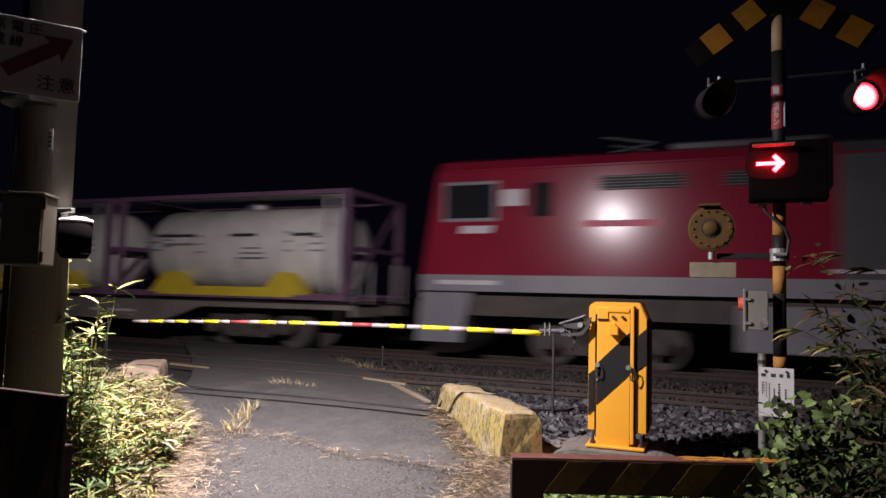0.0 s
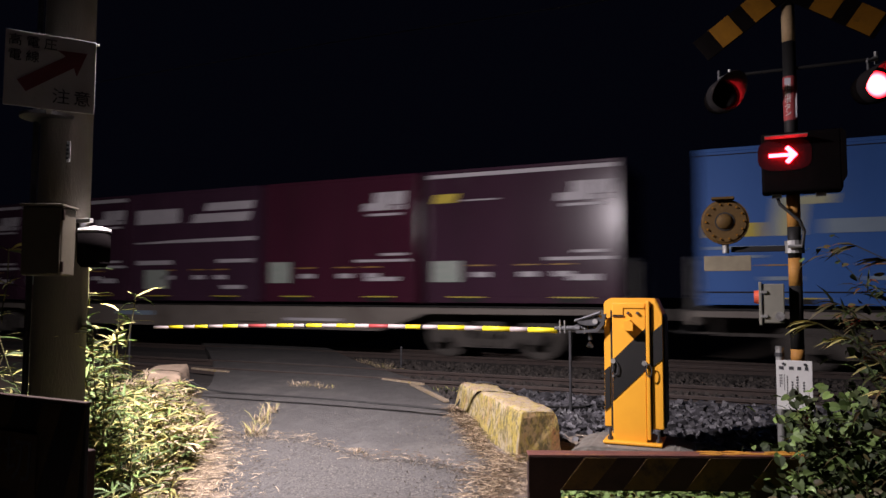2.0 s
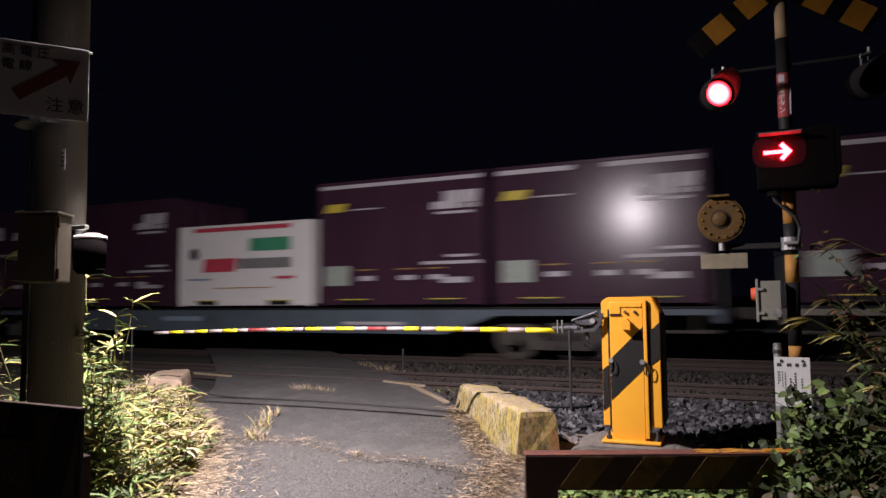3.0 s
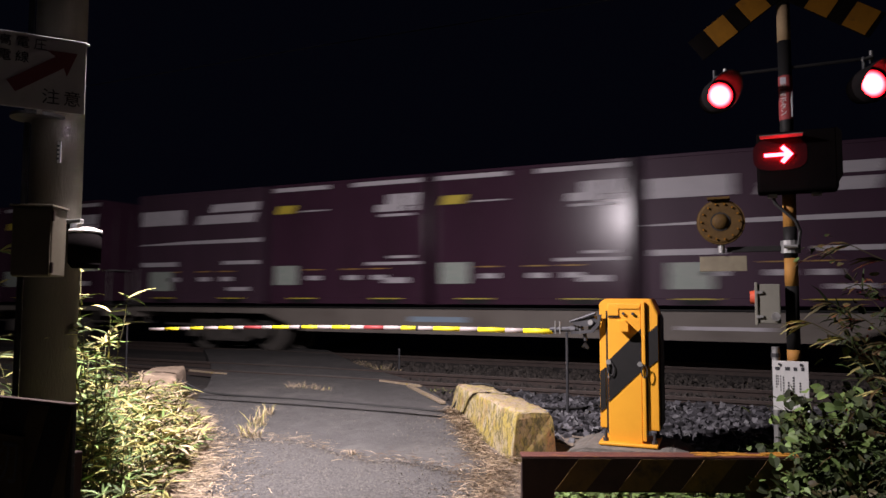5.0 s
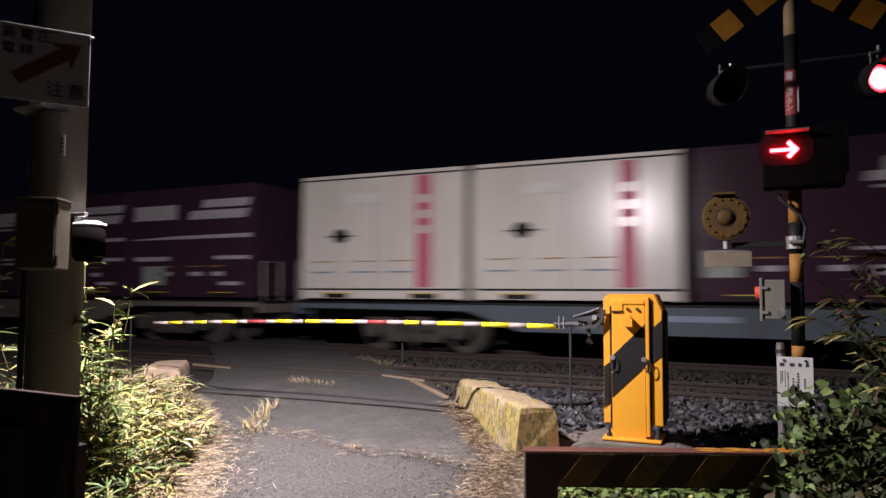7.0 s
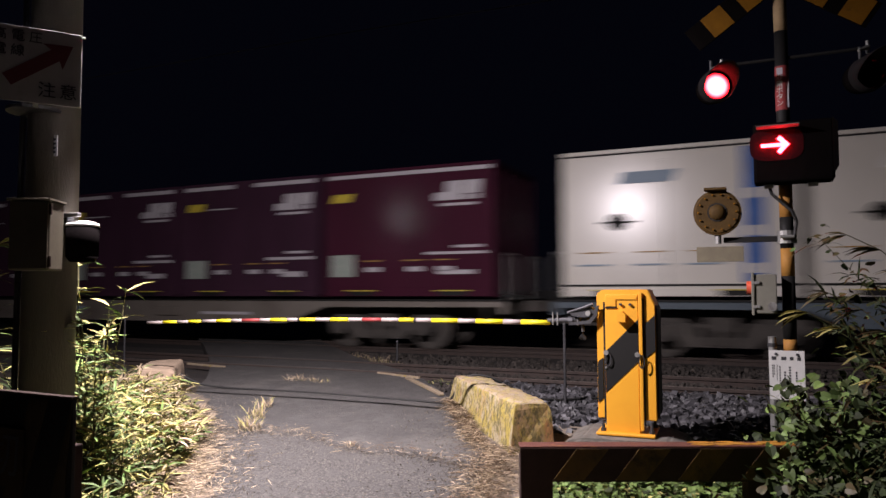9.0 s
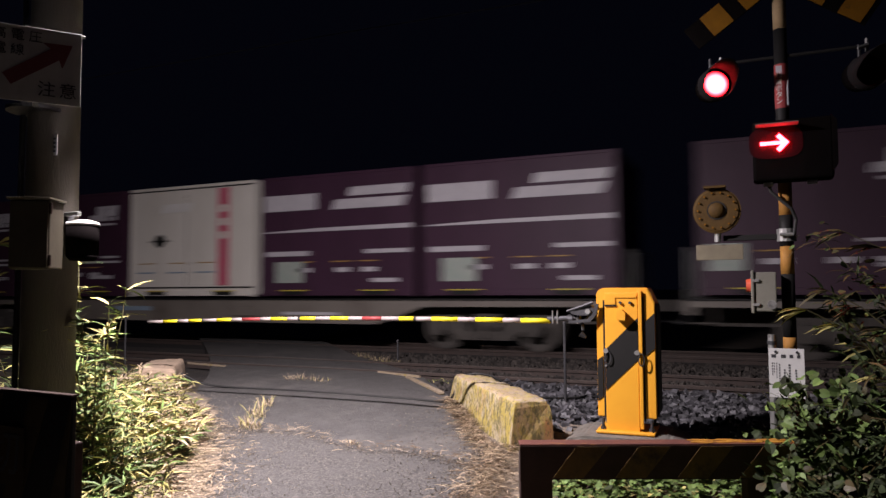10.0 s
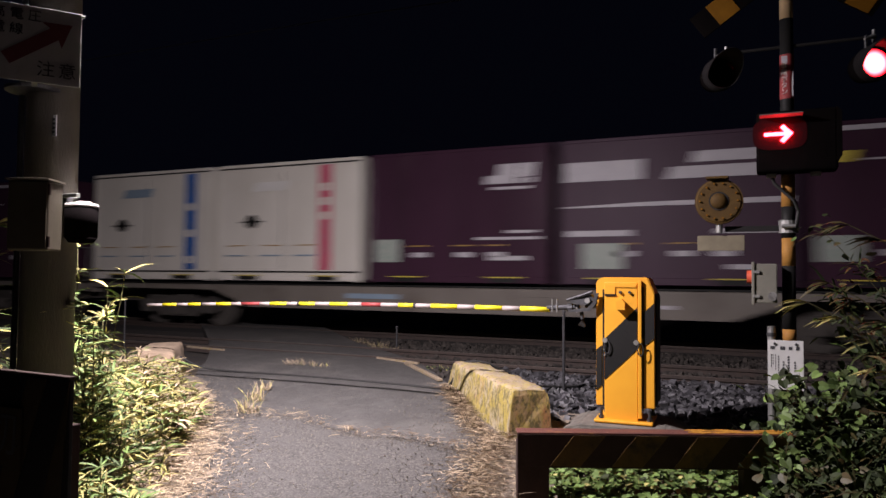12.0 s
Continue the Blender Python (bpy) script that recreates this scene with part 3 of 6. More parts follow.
def dirt_verge():
    """Pale dirt that has crept over the edge of the asphalt; it thins out to nothing."""
    verts, faces = [], []
    xs, ys = [-6.6 + i * 0.06 for i in range(92)], [2.0 + i * 0.06 for i in range(76)]
    w = len(xs)
    for y in ys:
        for x in xs:
            n = noise.noise((x * 2.1, y * 2.1, 2)) * 0.16 + noise.noise((x * 7, y * 7, 4)) * 0.06
            cover = edge_x(LEFT_EDGE, y) + 0.10 - x + n * 2.2
            lift = -0.03 + 0.05 * max(0.0, min(1.0, 0.55 + cover * 1.6)) + 0.006 * noise.noise((x * 9, y * 9, 7))
            verts.append((x, y, road_z(y) + lift))
    for j in range(len(ys) - 1):
        for i in range(w - 1):
            faces.append((j * w + i, j * w + i + 1, (j + 1) * w + i + 1, (j + 1) * w + i))
    tagged(smooth(mesh_object("dirt_verge", verts, faces, PALE_DIRT)), "pale dirt and crumbs over the road edge", "dirt", kind="structure")


dirt_verge()


def edge_strip(x0, y0, x1, y1, width):
    """A pale timber or mortar strip let into the edge of the crossing."""
    d = Vector((x1 - x0, y1 - y0, 0))
    m = pose((x0 + x1) / 2, (y0 + y1) / 2, 0.002, 0, 0, math.degrees(math.atan2(d.y, d.x)))
    ob = part("edge_strip", box(B(), (0, 0, 0), (d.length, width, 0.03), bevel=0.004), WORN_TOP)
    ob.matrix_basis = m
    tagged(ob, "pale worn strip along the crossing edge", "edge strip", kind="structure")


edge_strip(-4.36, 8.52, -3.3, 7.33, 0.06)
edge_strip(-5.0, 8.86, -4.2, 8.58, 0.04)
edge_strip(-8.5, 8.78, -7.6, 8.62, 0.05)


# ---- concrete edge blocks ----
def lichen(name, base, crust, crust2, rust, scale):
    """Old painted concrete under yellow lichen: crusts, rusty runs and dark pits."""
    m = bpy.data.materials.new(name)
    m.use_nodes = True
    tr = m.node_tree
    link = tr.links.new
    bsdf = tr.nodes["Principled BSDF"]
    co = tr.nodes.new("ShaderNodeTexCoord")
    mp = tr.nodes.new("ShaderNodeMapping")
    mp.inputs["Scale"].default_value = (1, 1, 0.55)
    link(co.outputs["Object"], mp.inputs["Vector"])
    out = None
    height = None
    layers = ((crust, scale, 0.42, 0.54), (crust2, scale * 2.6, 0.49, 0.57), (rust, scale * 0.8, 0.55, 0.66), ((0.10, 0.085, 0.045), scale * 6.0, 0.52, 0.64))
    for k, (col, sc, lo, hi) in enumerate(layers):
        n = nd(tr, "ShaderNodeTexNoise", Scale=sc, Detail=7.0, Roughness=0.7)
        n.noise_dimensions = "4D"
        n.inputs["W"].default_value = 3.7 * k
        link(mp.outputs[0], n.inputs["Vector"])
        r = tr.nodes.new("ShaderNodeMapRange")
        r.inputs["From Min"].default_value, r.inputs["From Max"].default_value = lo, hi
        link(n.outputs["Fac"], r.inputs["Value"])
        mix = tr.nodes.new("ShaderNodeMix")
        mix.data_type = "RGBA"
        mix.inputs["A"].default_value = (*base, 1)
        mix.inputs["B"].default_value = (*col, 1)
        if out:
            link(out, mix.inputs["A"])
        link(r.outputs[0], mix.inputs["Factor"])
        out = mix.outputs["Result"]
        height = n.outputs["Fac"]
    link(out, bsdf.inputs["Base Color"])
    bsdf.inputs["Roughness"].default_value = 0.93
    bp = nd(tr, "ShaderNodeBump", Strength=0.9, Distance=0.012)
    bp.invert = True
    link(height, bp.inputs["Height"])
    link(bp.outputs[0], bsdf.inputs["Normal"])
    return m


LICHEN_SIDE = lichen("lichen_covered_concrete", (0.42, 0.35, 0.23), (0.40, 0.31, 0.07), (0.17, 0.145, 0.055), (0.42, 0.25, 0.12), 9.0)
LICHEN_END = lichen("rusty_lichen_concrete", (0.40, 0.27, 0.14), (0.36, 0.27, 0.07), (0.15, 0.12, 0.05), (0.45, 0.22, 0.09), 9.0)
LICHEN_TOP = lichen("worn_concrete_top_with_lichen", (0.40, 0.33, 0.25), (0.36, 0.27, 0.17), (0.40, 0.32, 0.10), (0.30, 0.19, 0.12), 7.0)


def edge_block(x, y, rz, length, width, height, side_mat, top_mat, end_mat, label):
    """A battered kerb block with a sloping far end, chipped rounded crest and a worn top."""
    t = thing("edge_block", pose(x, y, -0.2, 0, 0, rz), label, "concrete block", "edge blocks")
    bm = B()
    h, w, l = height, width / 2, length / 2
    side = [(-1.0, 0.0), (-0.97, 0.2), (-0.94, 0.4), (-0.9, 0.6), (-0.86, 0.78), (-0.82, 0.9), (-0.77, 0.965), (-0.68, 0.995)]
    outline = side + [(-0.4, 1.0), (-0.1, 1.005), (0.2, 1.0), (0.45, 0.995)] + [(-p, q) for p, q in reversed(side)]
    tops = range(6, len(outline) - 8)
    nx = 34
    ring = []
    for i in range(nx):
        k = i / (nx - 1)
        s = -l + 2 * l * k
        drop = 0.06 * max(0.0, (k - 0.9) / 0.1) + (0.018 if i == 0 else 0.004 if i == 1 else 0)
        row = []
        for p, q in outline:
            px, pz = p * w, q * h - drop * q
            cut = 0.14 * max(0.0, (k - 0.85) / 0.15) * q
            near = (-0.012 if q > 0.9 else 0.0) if i == 0 else 0.0
            rough = 0.016 * noise.noise((px * 5, s * 5, pz * 5)) + 0.009 * noise.noise((px * 17, s * 17, pz * 17))
            row.append(bm.verts.new((px + rough * (1 if p > 0 else -1), s - cut - near, pz + rough * q)))
        ring.append(row)
    for a, b in zip(ring, ring[1:]):
        for k in range(len(outline) - 1):
            f = bm.faces.new((a[k], a[k + 1], b[k + 1], b[k]))
            f.material_index = 1 if k in tops else 0
            f.smooth = True
    bm.faces.new(ring[0][::-1]).material_index = 2
    bm.faces.new(ring[-1])
    bmesh.ops.recalc_face_normals(bm, faces=bm.faces)
    part("block_body", bm, [side_mat, top_mat, end_mat], t)
    return t


edge_block(-2.34, 6.42, 38.5, 2.12, 0.39, 0.465, LICHEN_SIDE, LICHEN_TOP, LICHEN_END, "mossy yellow-stained concrete block edging the road")
edge_block(-6.79, 6.60, 40, 1.3, 0.5, 0.48, PINK_STONE, PINK_STONE, PINK_STONE, "weathered pinkish concrete block half hidden in bamboo grass")


# cable that lies across the road and over the block
def cable(name, pts, r, label):
    cu = bpy.data.curves.new(name, "CURVE")
    cu.dimensions, cu.bevel_depth, cu.bevel_resolution = "3D", r, 2
    sp = cu.splines.new("NURBS")
    sp.points.add(len(pts) - 1)
    for p, q in zip(sp.points, pts):
        p.co = (*q, 1)
    sp.use_endpoint_u, sp.order_u = True, 3
    tmp = new(name, cu)
    bpy.context.view_layer.update()
    me = bpy.data.meshes.new_from_object(tmp.evaluated_get(bpy.context.evaluated_depsgraph_get()))
    bpy.data.objects.remove(tmp)
    me.materials.clear()
    me.materials.append(RUBBER)
    return tagged(new(name, me), label, "cable")


cable("cable", [(-6.74, 6.64, 0.25), (-6.5, 6.78, 0.05), (-6.2, 6.93, -0.03), (-5.2, 7.0, -0.024), (-4.2, 6.98, -0.022), (-3.4, 6.96, -0.026), (-3.05, 6.95, -0.03), (-2.98, 6.93, 0.05), (-2.89, 6.92, 0.22), (-2.8, 6.92, 0.285), (-2.62, 6.98, 0.285), (-2.46, 7.06, 0.2), (-2.2, 7.35, -0.02), (-1.6, 8.2, -0.04), (0.5, 8.6, -0.05), (4, 8.7, -0.05)], 0.012, "black rubber cable lying across the road")


# ---- crossing gate ----
def gate_machine():
    t = thing("gate_machine", pose(-0.975, 5.98, 0.003, 0, 0, 3), "yellow steel crossing gate machine with black chevrons", "gate machine")
    w, h, d = 0.465, 1.175, 0.36
    prof = [(-w / 2, 0.13), (w / 2, 0.13), (w / 2, h - 0.13), (w / 2 - 0.055, h), (-w / 2 + 0.05, h), (-w / 2, h - 0.035)]
    bm = prism(B(), prof, "y", -0.14, d - 0.14)
    bmesh.ops.bevel(bm, geom=bm.edges[:], offset=0.008, segments=2, affect="EDGES")
    part("housing", bm, YELLOW, t)
    part("side_cover", prism(B(), [(0.0, 0.14), (0.012, 0.16), (0.012, h - 0.16), (0.0, h - 0.13)], "y", -0.12, d - 0.15), BLACK, t, "black side cover").location = (w / 2 + 0.001, 0, 0)
    # front door, a raised panel between two side strips
    door = part("front_door", box(B(), (-0.03, -0.152, 0.575), (0.262, 0.022, 1.12), bevel=0.006), YELLOW, t)
    part("left_seam", box(B(), (-0.172, -0.142, 0.6), (0.014, 0.01, 0.95)), BLACK, t, "dark door gap")
    part("hinge_strip", box(B(), (0.118, -0.156, 0.6), (0.028, 0.03, 1.1), bevel=0.005), YELLOW, t)
    part("right_seam", box(B(), (0.14, -0.143, 0.6), (0.01, 0.01, 1.0)), BLACK, t, "dark door gap")
    # black stripe pieces
    part("chevron_stripe", prism(B(), [(-0.159, 0.675), (0.099, 0.935), (0.099, 0.60), (-0.159, 0.345)], "y", -0.168, -0.161), BLACK, t, "black diagonal stripe")
    part("chevron_stripe", prism(B(), [(0.15, 0.90), (0.228, 0.97), (0.228, 0.69), (0.15, 0.625)], "y", -0.147, -0.139), BLACK, t, "black stripe piece")
    part("chevron_stripe", prism(B(), [(-0.229, 0.585), (-0.186, 0.62), (-0.186, 0.295), (-0.229, 0.255)], "y", -0.147, -0.139), BLACK, t, "black stripe piece")
    # head plate, bolts, knob
    part("head_plate", prism(B(), [(-0.155, 1.04), (-0.075, 1.04), (-0.075, 1.095), (0.09, 1.095), (0.09, 1.115), (-0.155, 1.115)], "y", -0.172, -0.16), YELLOW, t)
    part("plate_edge", box(B(), (-0.112, -0.168, 1.03), (0.09, 0.012, 0.012)), BLACK, t)
    for x in (-0.035, 0.04):
        part("bolt", rod(B(), (x, -0.185, 1.055), (x, -0.16, 1.055), 0.012, seg=6), DARK_STEEL, t)
    knob = part("key_cover", prism(B(), [(-0.06, 0.915), (0.01, 0.915), (0.01, 0.975), (-0.015, 1.0), (-0.06, 0.985)], "y", -0.245, -0.16), YELLOW, t)
    for x, z in ((-0.155, 0.665), (0.09, 0.655)):
        part("lock_boss", rod(B(), (x, -0.19, z), (x, -0.155, z), 0.02, seg=14), GALV, t, "small galvanised lock boss")
        bm = B()
        for k in range(14):
            a, b = k / 14 * math.tau, (k + 1) / 14 * math.tau
            dx = 0.035 if x > 0 else 0.018
            rod(bm, (x + dx + 0.022 * math.cos(a), -0.185, z - 0.055 + 0.05 * math.sin(a)), (x + dx + 0.022 * math.cos(b), -0.185, z - 0.055 + 0.05 * math.sin(b)), 0.0045, seg=6)
        part("pull_ring", bm, DARK_STEEL, t)
    for z in (0.59, 0.545):
        part("screw", rod(B(), (-0.158, -0.178, z), (-0.158, -0.16, z), 0.009, seg=8), GALV, t)
    # foot
    part("foot_plate", box(B(), (-0.01, 0.0, 0.018), (0.46, 0.42, 0.024), bevel=0.008), YELLOW, t)
    part("foot_skirt", box(B(), (-0.03, -0.01, 0.09), (0.25, 0.27, 0.16), bevel=0.01), YELLOW, t)
    for x in (-0.19, 0.19):
        for y in (-0.14, 0.14):
            part("anchor_bolt", rod(rod(B(), (x, y, 0.03), (x, y, 0.12), 0.012, seg=8), (x, y, 0.03), (x, y, 0.055), 0.024, seg=6), DARK_STEEL, t)


def gate_base():
    bm = B()
    prof = [(-0.62, -0.2), (0.58, -0.2), (0.46, -0.05), (0.33, 0.0), (-0.34, 0.0), (-0.46, -0.04)]
    prism(bm, prof, "y", -0.34, 0.34)
    bmesh.ops.bevel(bm, geom=bm.edges[:], offset=0.02, segments=2, affect="EDGES")
    ob = part("gate_foundation", bm, CONCRETE)
    ob.matrix_basis = pose(-0.98, 5.98, 0.003, 0, 0, 3)
    tagged(ob, "sloping grey concrete foundation of the gate machine", "foundation", kind="structure")


def gate_arm():
    """The lowered boom with its coloured sleeves, hinge gear and counter lever."""
    t = thing("crossing_barrier", pose(0, 5.85, 0), "lowered striped crossing boom, yellow white and red", "barrier arm")
    x0, z0, x1, z1 = -1.60, 0.900, -6.24, 0.826
    # sleeves from the hinge to the tip, in metres
    seq = [("y", 0.33), ("w", 0.21), ("y", 0.33), ("w", 0.22), ("y", 0.34), ("w", 0.2), ("k", 0.03), ("y", 0.2), ("w", 0.24), ("r", 0.27), ("w", 0.2), ("y", 0.27), ("w", 0.22), ("y", 0.24), ("k", 0.03), ("w", 0.17), ("y", 0.27), ("w", 0.17), ("r", 0.3), ("w", 0.18), ("y", 0.26), ("w", 0.24), ("k", 0.025), ("y", 0.24), ("w", 0.21), ("y", 0.27), ("w", 0.3)]
    total = sum(b for _, b in seq)
    s = 0.0
    mats = {"y": (ARM_YELLOW, "yellow_sleeve"), "w": (ARM_WHITE, "white_sleeve"), "r": (ARM_RED, "red_sleeve"), "k": (RUBBER, "joint_ring")}
    for c, ln in seq:
        a, b = s / total, (s + ln) / total
        s += ln
        pa = (mixv(x0, x1, a), 0, mixv(z0, z1, a) + 0.03 * math.sin(a * math.pi))
        pb = (mixv(x0, x1, b), 0, mixv(z0, z1, b) + 0.03 * math.sin(b * math.pi))
        r = mixv(0.022, 0.0155, (a + b) / 2) * (1.12 if c == "k" else 1.0)
        smooth(part(mats[c][1], rod(B(), pa, pb, r, seg=16), mats[c][0], t))
    part("boom_clamp", rod(rod(B(), (-1.62, 0, 0.915), (-1.34, 0, 0.93), 0.022, seg=10), (-1.44, 0, 0.92), (-1.40, 0, 0.92), 0.036, seg=12), DARK_STEEL, t)
    for x in (-1.57, -1.53, -1.36):
        part("u_bolt", rod(B(), (x, -0.02, 0.88), (x, -0.02, 0.99), 0.006, seg=6), GALV, t)
    part("hinge_cover", prism(B(), [(-1.42, 0.985), (-1.36, 1.02), (-1.24, 1.035), (-1.21, 1.0), (-1.24, 0.955), (-1.33, 0.95), (-1.40, 0.96)], "y", -0.05, 0.05), DARK_STEEL, t)
    part("hinge_pin", rod(B(), (-1.26, -0.08, 0.985), (-1.26, 0.08, 0.985), 0.022, seg=12), GALV, t)
    part("lever", prism(B(), [(-1.20, 1.045), (-1.17, 1.05), (-1.19, 0.96), (-1.24, 0.9), (-1.42, 0.885), (-1.42, 0.905), (-1.26, 0.925), (-1.215, 0.975)], "y", -0.075, -0.05), DARK_STEEL, t)
    part("upper_lever", rod(rod(B(), (-1.44, -0.04, 0.985), (-1.3, -0.06, 1.03), 0.012, seg=8), (-1.3, -0.06, 1.03), (-1.22, -0.06, 1.06), 0.014, seg=8), DARK_STEEL, t)
    part("spring_hook", rod(rod(B(), (-1.32, -0.03, 0.89), (-1.31, -0.03, 0.83), 0.016, seg=8), (-1.33, -0.03, 0.80), (-1.29, -0.03, 0.77), 0.03, 0.012, seg=10), DARK_STEEL, t)
    part("drive_shaft", rod(B(), (-1.3, 0.02, 0.95), (-1.16, 0.05, 0.95), 0.03, seg=14), DARK_STEEL, t)


gate_machine()
gate_base()
gate_arm()


def stake(x, y, z0, z1, r, label):
    t = thing("stake", pose(x, y, z0), label, "post", "trackside stakes")
    part("stake_pole", rod(B(), (0, 0, 0), (0, 0, z1 - z0), r, seg=8), DARK_STEEL, t)
    part("stake_cap", rod(B(), (0, 0, z1 - z0), (0, 0, z1 - z0 + 0.02), r * 1.35, r, seg=8), DARK_STEEL, t)


stake(-1.93, 7.55, -0.12, 0.8, 0.016, "thin grey steel stake standing in ballast")
stake(-5.95, 11.2, -0.12, 0.26, 0.02, "short steel stake beside the track")
stake(-9.1, 8.05, -0.2, 0.75, 0.014, "thin steel stake beside the track")


# ---- warning post ----
def warning_post():
    t = thing("warning_post", pose(0.237, 6.25, -0.15), "black and yellow railway crossing warning post", "crossing signal")
    bands = [(0.0, 0.55, BLACK), (0.55, 0.82, BLACK), (0.82, 0.93, POST_YELLOW), (0.93, 1.43, BLACK), (1.43, 1.65, POST_YELLOW), (1.65, 1.90, BLACK), (1.90, 2.16, POST_YELLOW), (2.16, 3.41, BLACK), (3.41, 3.70, POST_PALE), (3.70, 3.95, BLACK), (3.95, 4.3, POST_YELLOW)]
    for a, b, m in bands:
        smooth(part("post_band", rod(B(), (0, 0, a), (0, 0, b), 0.05, seg=20), m, t))
    part("post_cap", rod(B(), (0, 0, 4.3), (0, 0, 4.34), 0.06, 0.03, seg=16), BLACK, t)
    smooth(part("lower_sleeve", rod(B(), (0, 0, 0.0), (0, 0, 0.72), 0.095, seg=20), BLACK, t, "thick black lower sleeve"))
    # red emergency label wrapped on the post
    smooth(part("label_band", rod(B(), (0, 0, 2.76), (0, 0, 3.12), 0.0525, seg=20, caps=False), SIGN_RED, t, "red and white emergency button label"))
    part("label_corner", prism(B(), [(0.012, 0.0), (0.046, 0.0), (0.046, 0.22)], "y", -0.058, -0.0545), MARK_WHITE, t).location = (0, 0.018, 2.78)
    part("label_mark", box(B(), (-0.018, -0.052, 3.075), (0.045, 0.004, 0.055)), MARK_WHITE, t)
    for k, ch in enumerate("非常ボタン"):
        writing("label_letter", ch, 0.055, WHITE, t, pose(-0.02, -0.0535, 3.02 - k * 0.052) @ FRONT)
    # crossed boards, black with yellow squares
    for s in (-1, 1):
        m = pose(-0.015, -0.085 - 0.018 * (s > 0), 3.86, 0, s * 35, 0)
        board = part("cross_board", box(B(), (0, 0, 0), (1.6, 0.012, 0.21), bevel=0.003), BLACK_MATT, t)
        board.matrix_basis = m
        for r in ((0.36, 0.67) if s > 0 else (0.25, 0.555)):
            for e in (-1, 1):
                part("yellow_square", box(B(), (e * r, -0.009, 0), (0.185, 0.005, 0.2)), DULL_YELLOW, board)
    # lamp arms
    part("lamp_arm", rod(B(), (-0.46, 0.0, 3.19), (0.62, 0.0, 3.19), 0.014, seg=10), BLACK, t)
    for x in (-0.45, 0.6):
        part("arm_fitting", rod(rod(B(), (x, -0.02, 3.14), (x, -0.02, 3.24), 0.013, seg=8), (x, -0.05, 3.18), (x - 0.07, -0.1, 3.15), 0.02, 0.01, seg=8), GALV, t)
    # direction indicator
    ind = part("direction_indicator", box(B(), (0.055, -0.16, 2.385), (0.56, 0.2, 0.47), bevel=0.02), BLACK_MATT, t, "black box with a glowing red arrow")
    part("indicator_hood", box(B(), (-0.05, -0.315, 2.573), (0.30, 0.13, 0.008), bevel=0.002), VISOR, ind)
    part("indicator_side", prism(B(), [(0.325, 2.2), (0.36, 2.25), (0.36, 2.58), (0.325, 2.62)], "y", -0.28, -0.04), BLACK_MATT, ind)
    shift = 0.042
    tip = [(-0.18, 2.468), (-0.035, 2.468), (-0.066, 2.43), (-0.043, 2.41), (0.022, 2.48), (-0.043, 2.55), (-0.066, 2.53), (-0.035, 2.492), (-0.18, 2.492)]
    part("arrow", prism(B(), [(x + 0.01, z - shift) for x, z in tip], "y", -0.284, -0.262), ARROW_GLOW, ind, "lit red arrow")
    # The screen's red tint and rounded outline stand for the glow round the arrow.
    part("indicator_window", prism(B(), [(-0.06 + 0.19 * math.copysign(abs(math.cos(a / 28 * math.tau)) ** 0.6, math.cos(a / 28 * math.tau)), 2.443 + 0.125 * math.copysign(abs(math.sin(a / 28 * math.tau)) ** 0.6, math.sin(a / 28 * math.tau))) for a in range(28)], "y", -0.2635, -0.2605), RED_SCREEN, ind, "dark red screen tinted and rounded like the arrow's glow")
    for x in (-0.12, 0.19):
        part("bracket", box(B(), (x, -0.13, 2.14), (0.07, 0.06, 0.03)), GALV, ind)
    bm = path_tube(B(), [(-0.12, -0.1, 2.15), (-0.1, -0.09, 2.08), (-0.02, -0.085, 2.0), (0.04, -0.085, 1.94), (0.07, -0.06, 1.86), (0.05, -0.075, 1.72)], 0.013)
    part("cable_loop", bm, RUBBER, t)
    # loudspeaker disc
    arm = part("speaker_arm", box(B(), (-0.24, 0.0, 1.73), (0.46, 0.04, 0.045), bevel=0.004), BLACK, t)
    part("clamp", rod(rod(B(), (-0.0, -0.0, 1.69), (-0.0, -0.0, 1.79), 0.072, seg=16), (-0.05, -0.09, 1.74), (0.05, -0.09, 1.74), 0.014, seg=8), GALV, t)
    sp = part("bell_speaker", rod(B(), (-0.51, -0.02, 1.955), (-0.51, -0.09, 1.955), 0.185, seg=36), BELL, t, "round yellow-brown warning bell")
    part("bell_rim", rod(B(), (-0.51, -0.085, 1.955), (-0.51, -0.1, 1.955), 0.185, 0.165, seg=36), BELL, sp)
    part("bell_groove", rod(B(), (-0.51, -0.1, 1.955), (-0.51, -0.106, 1.955), 0.076, seg=28), BLACK, sp)
    bm = B()
    bmesh.ops.create_uvsphere(bm, u_segments=20, v_segments=10, radius=0.066, matrix=pose(-0.51, -0.1, 1.955) @ Matrix.Diagonal((1, 0.6, 1, 1)))
    smooth(part("bell_dome", bm, BELL, sp))
    for k in range(14):
        a = k / 14 * math.tau
        part("bell_stud", rod(B(), (-0.51 + 0.145 * math.cos(a), -0.098, 1.955 + 0.145 * math.sin(a)), (-0.51 + 0.145 * math.cos(a), -0.118, 1.955 + 0.145 * math.sin(a)), 0.0085, seg=6), DULL_YELLOW, sp)
    part("bell_visor", box(B(), (-0.52, -0.09, 2.145), (0.17, 0.12, 0.018)), BELL, sp)
    part("bell_stem", rod(B(), (-0.51, -0.05, 1.78), (-0.51, -0.05, 1.70), 0.026, seg=14), GALV, sp)
    part("name_plate", box(B(), (-0.5, -0.03, 1.615), (0.36, 0.012, 0.125), bevel=0.003), DIM_PLATE, t, "blank dirty beige plate")
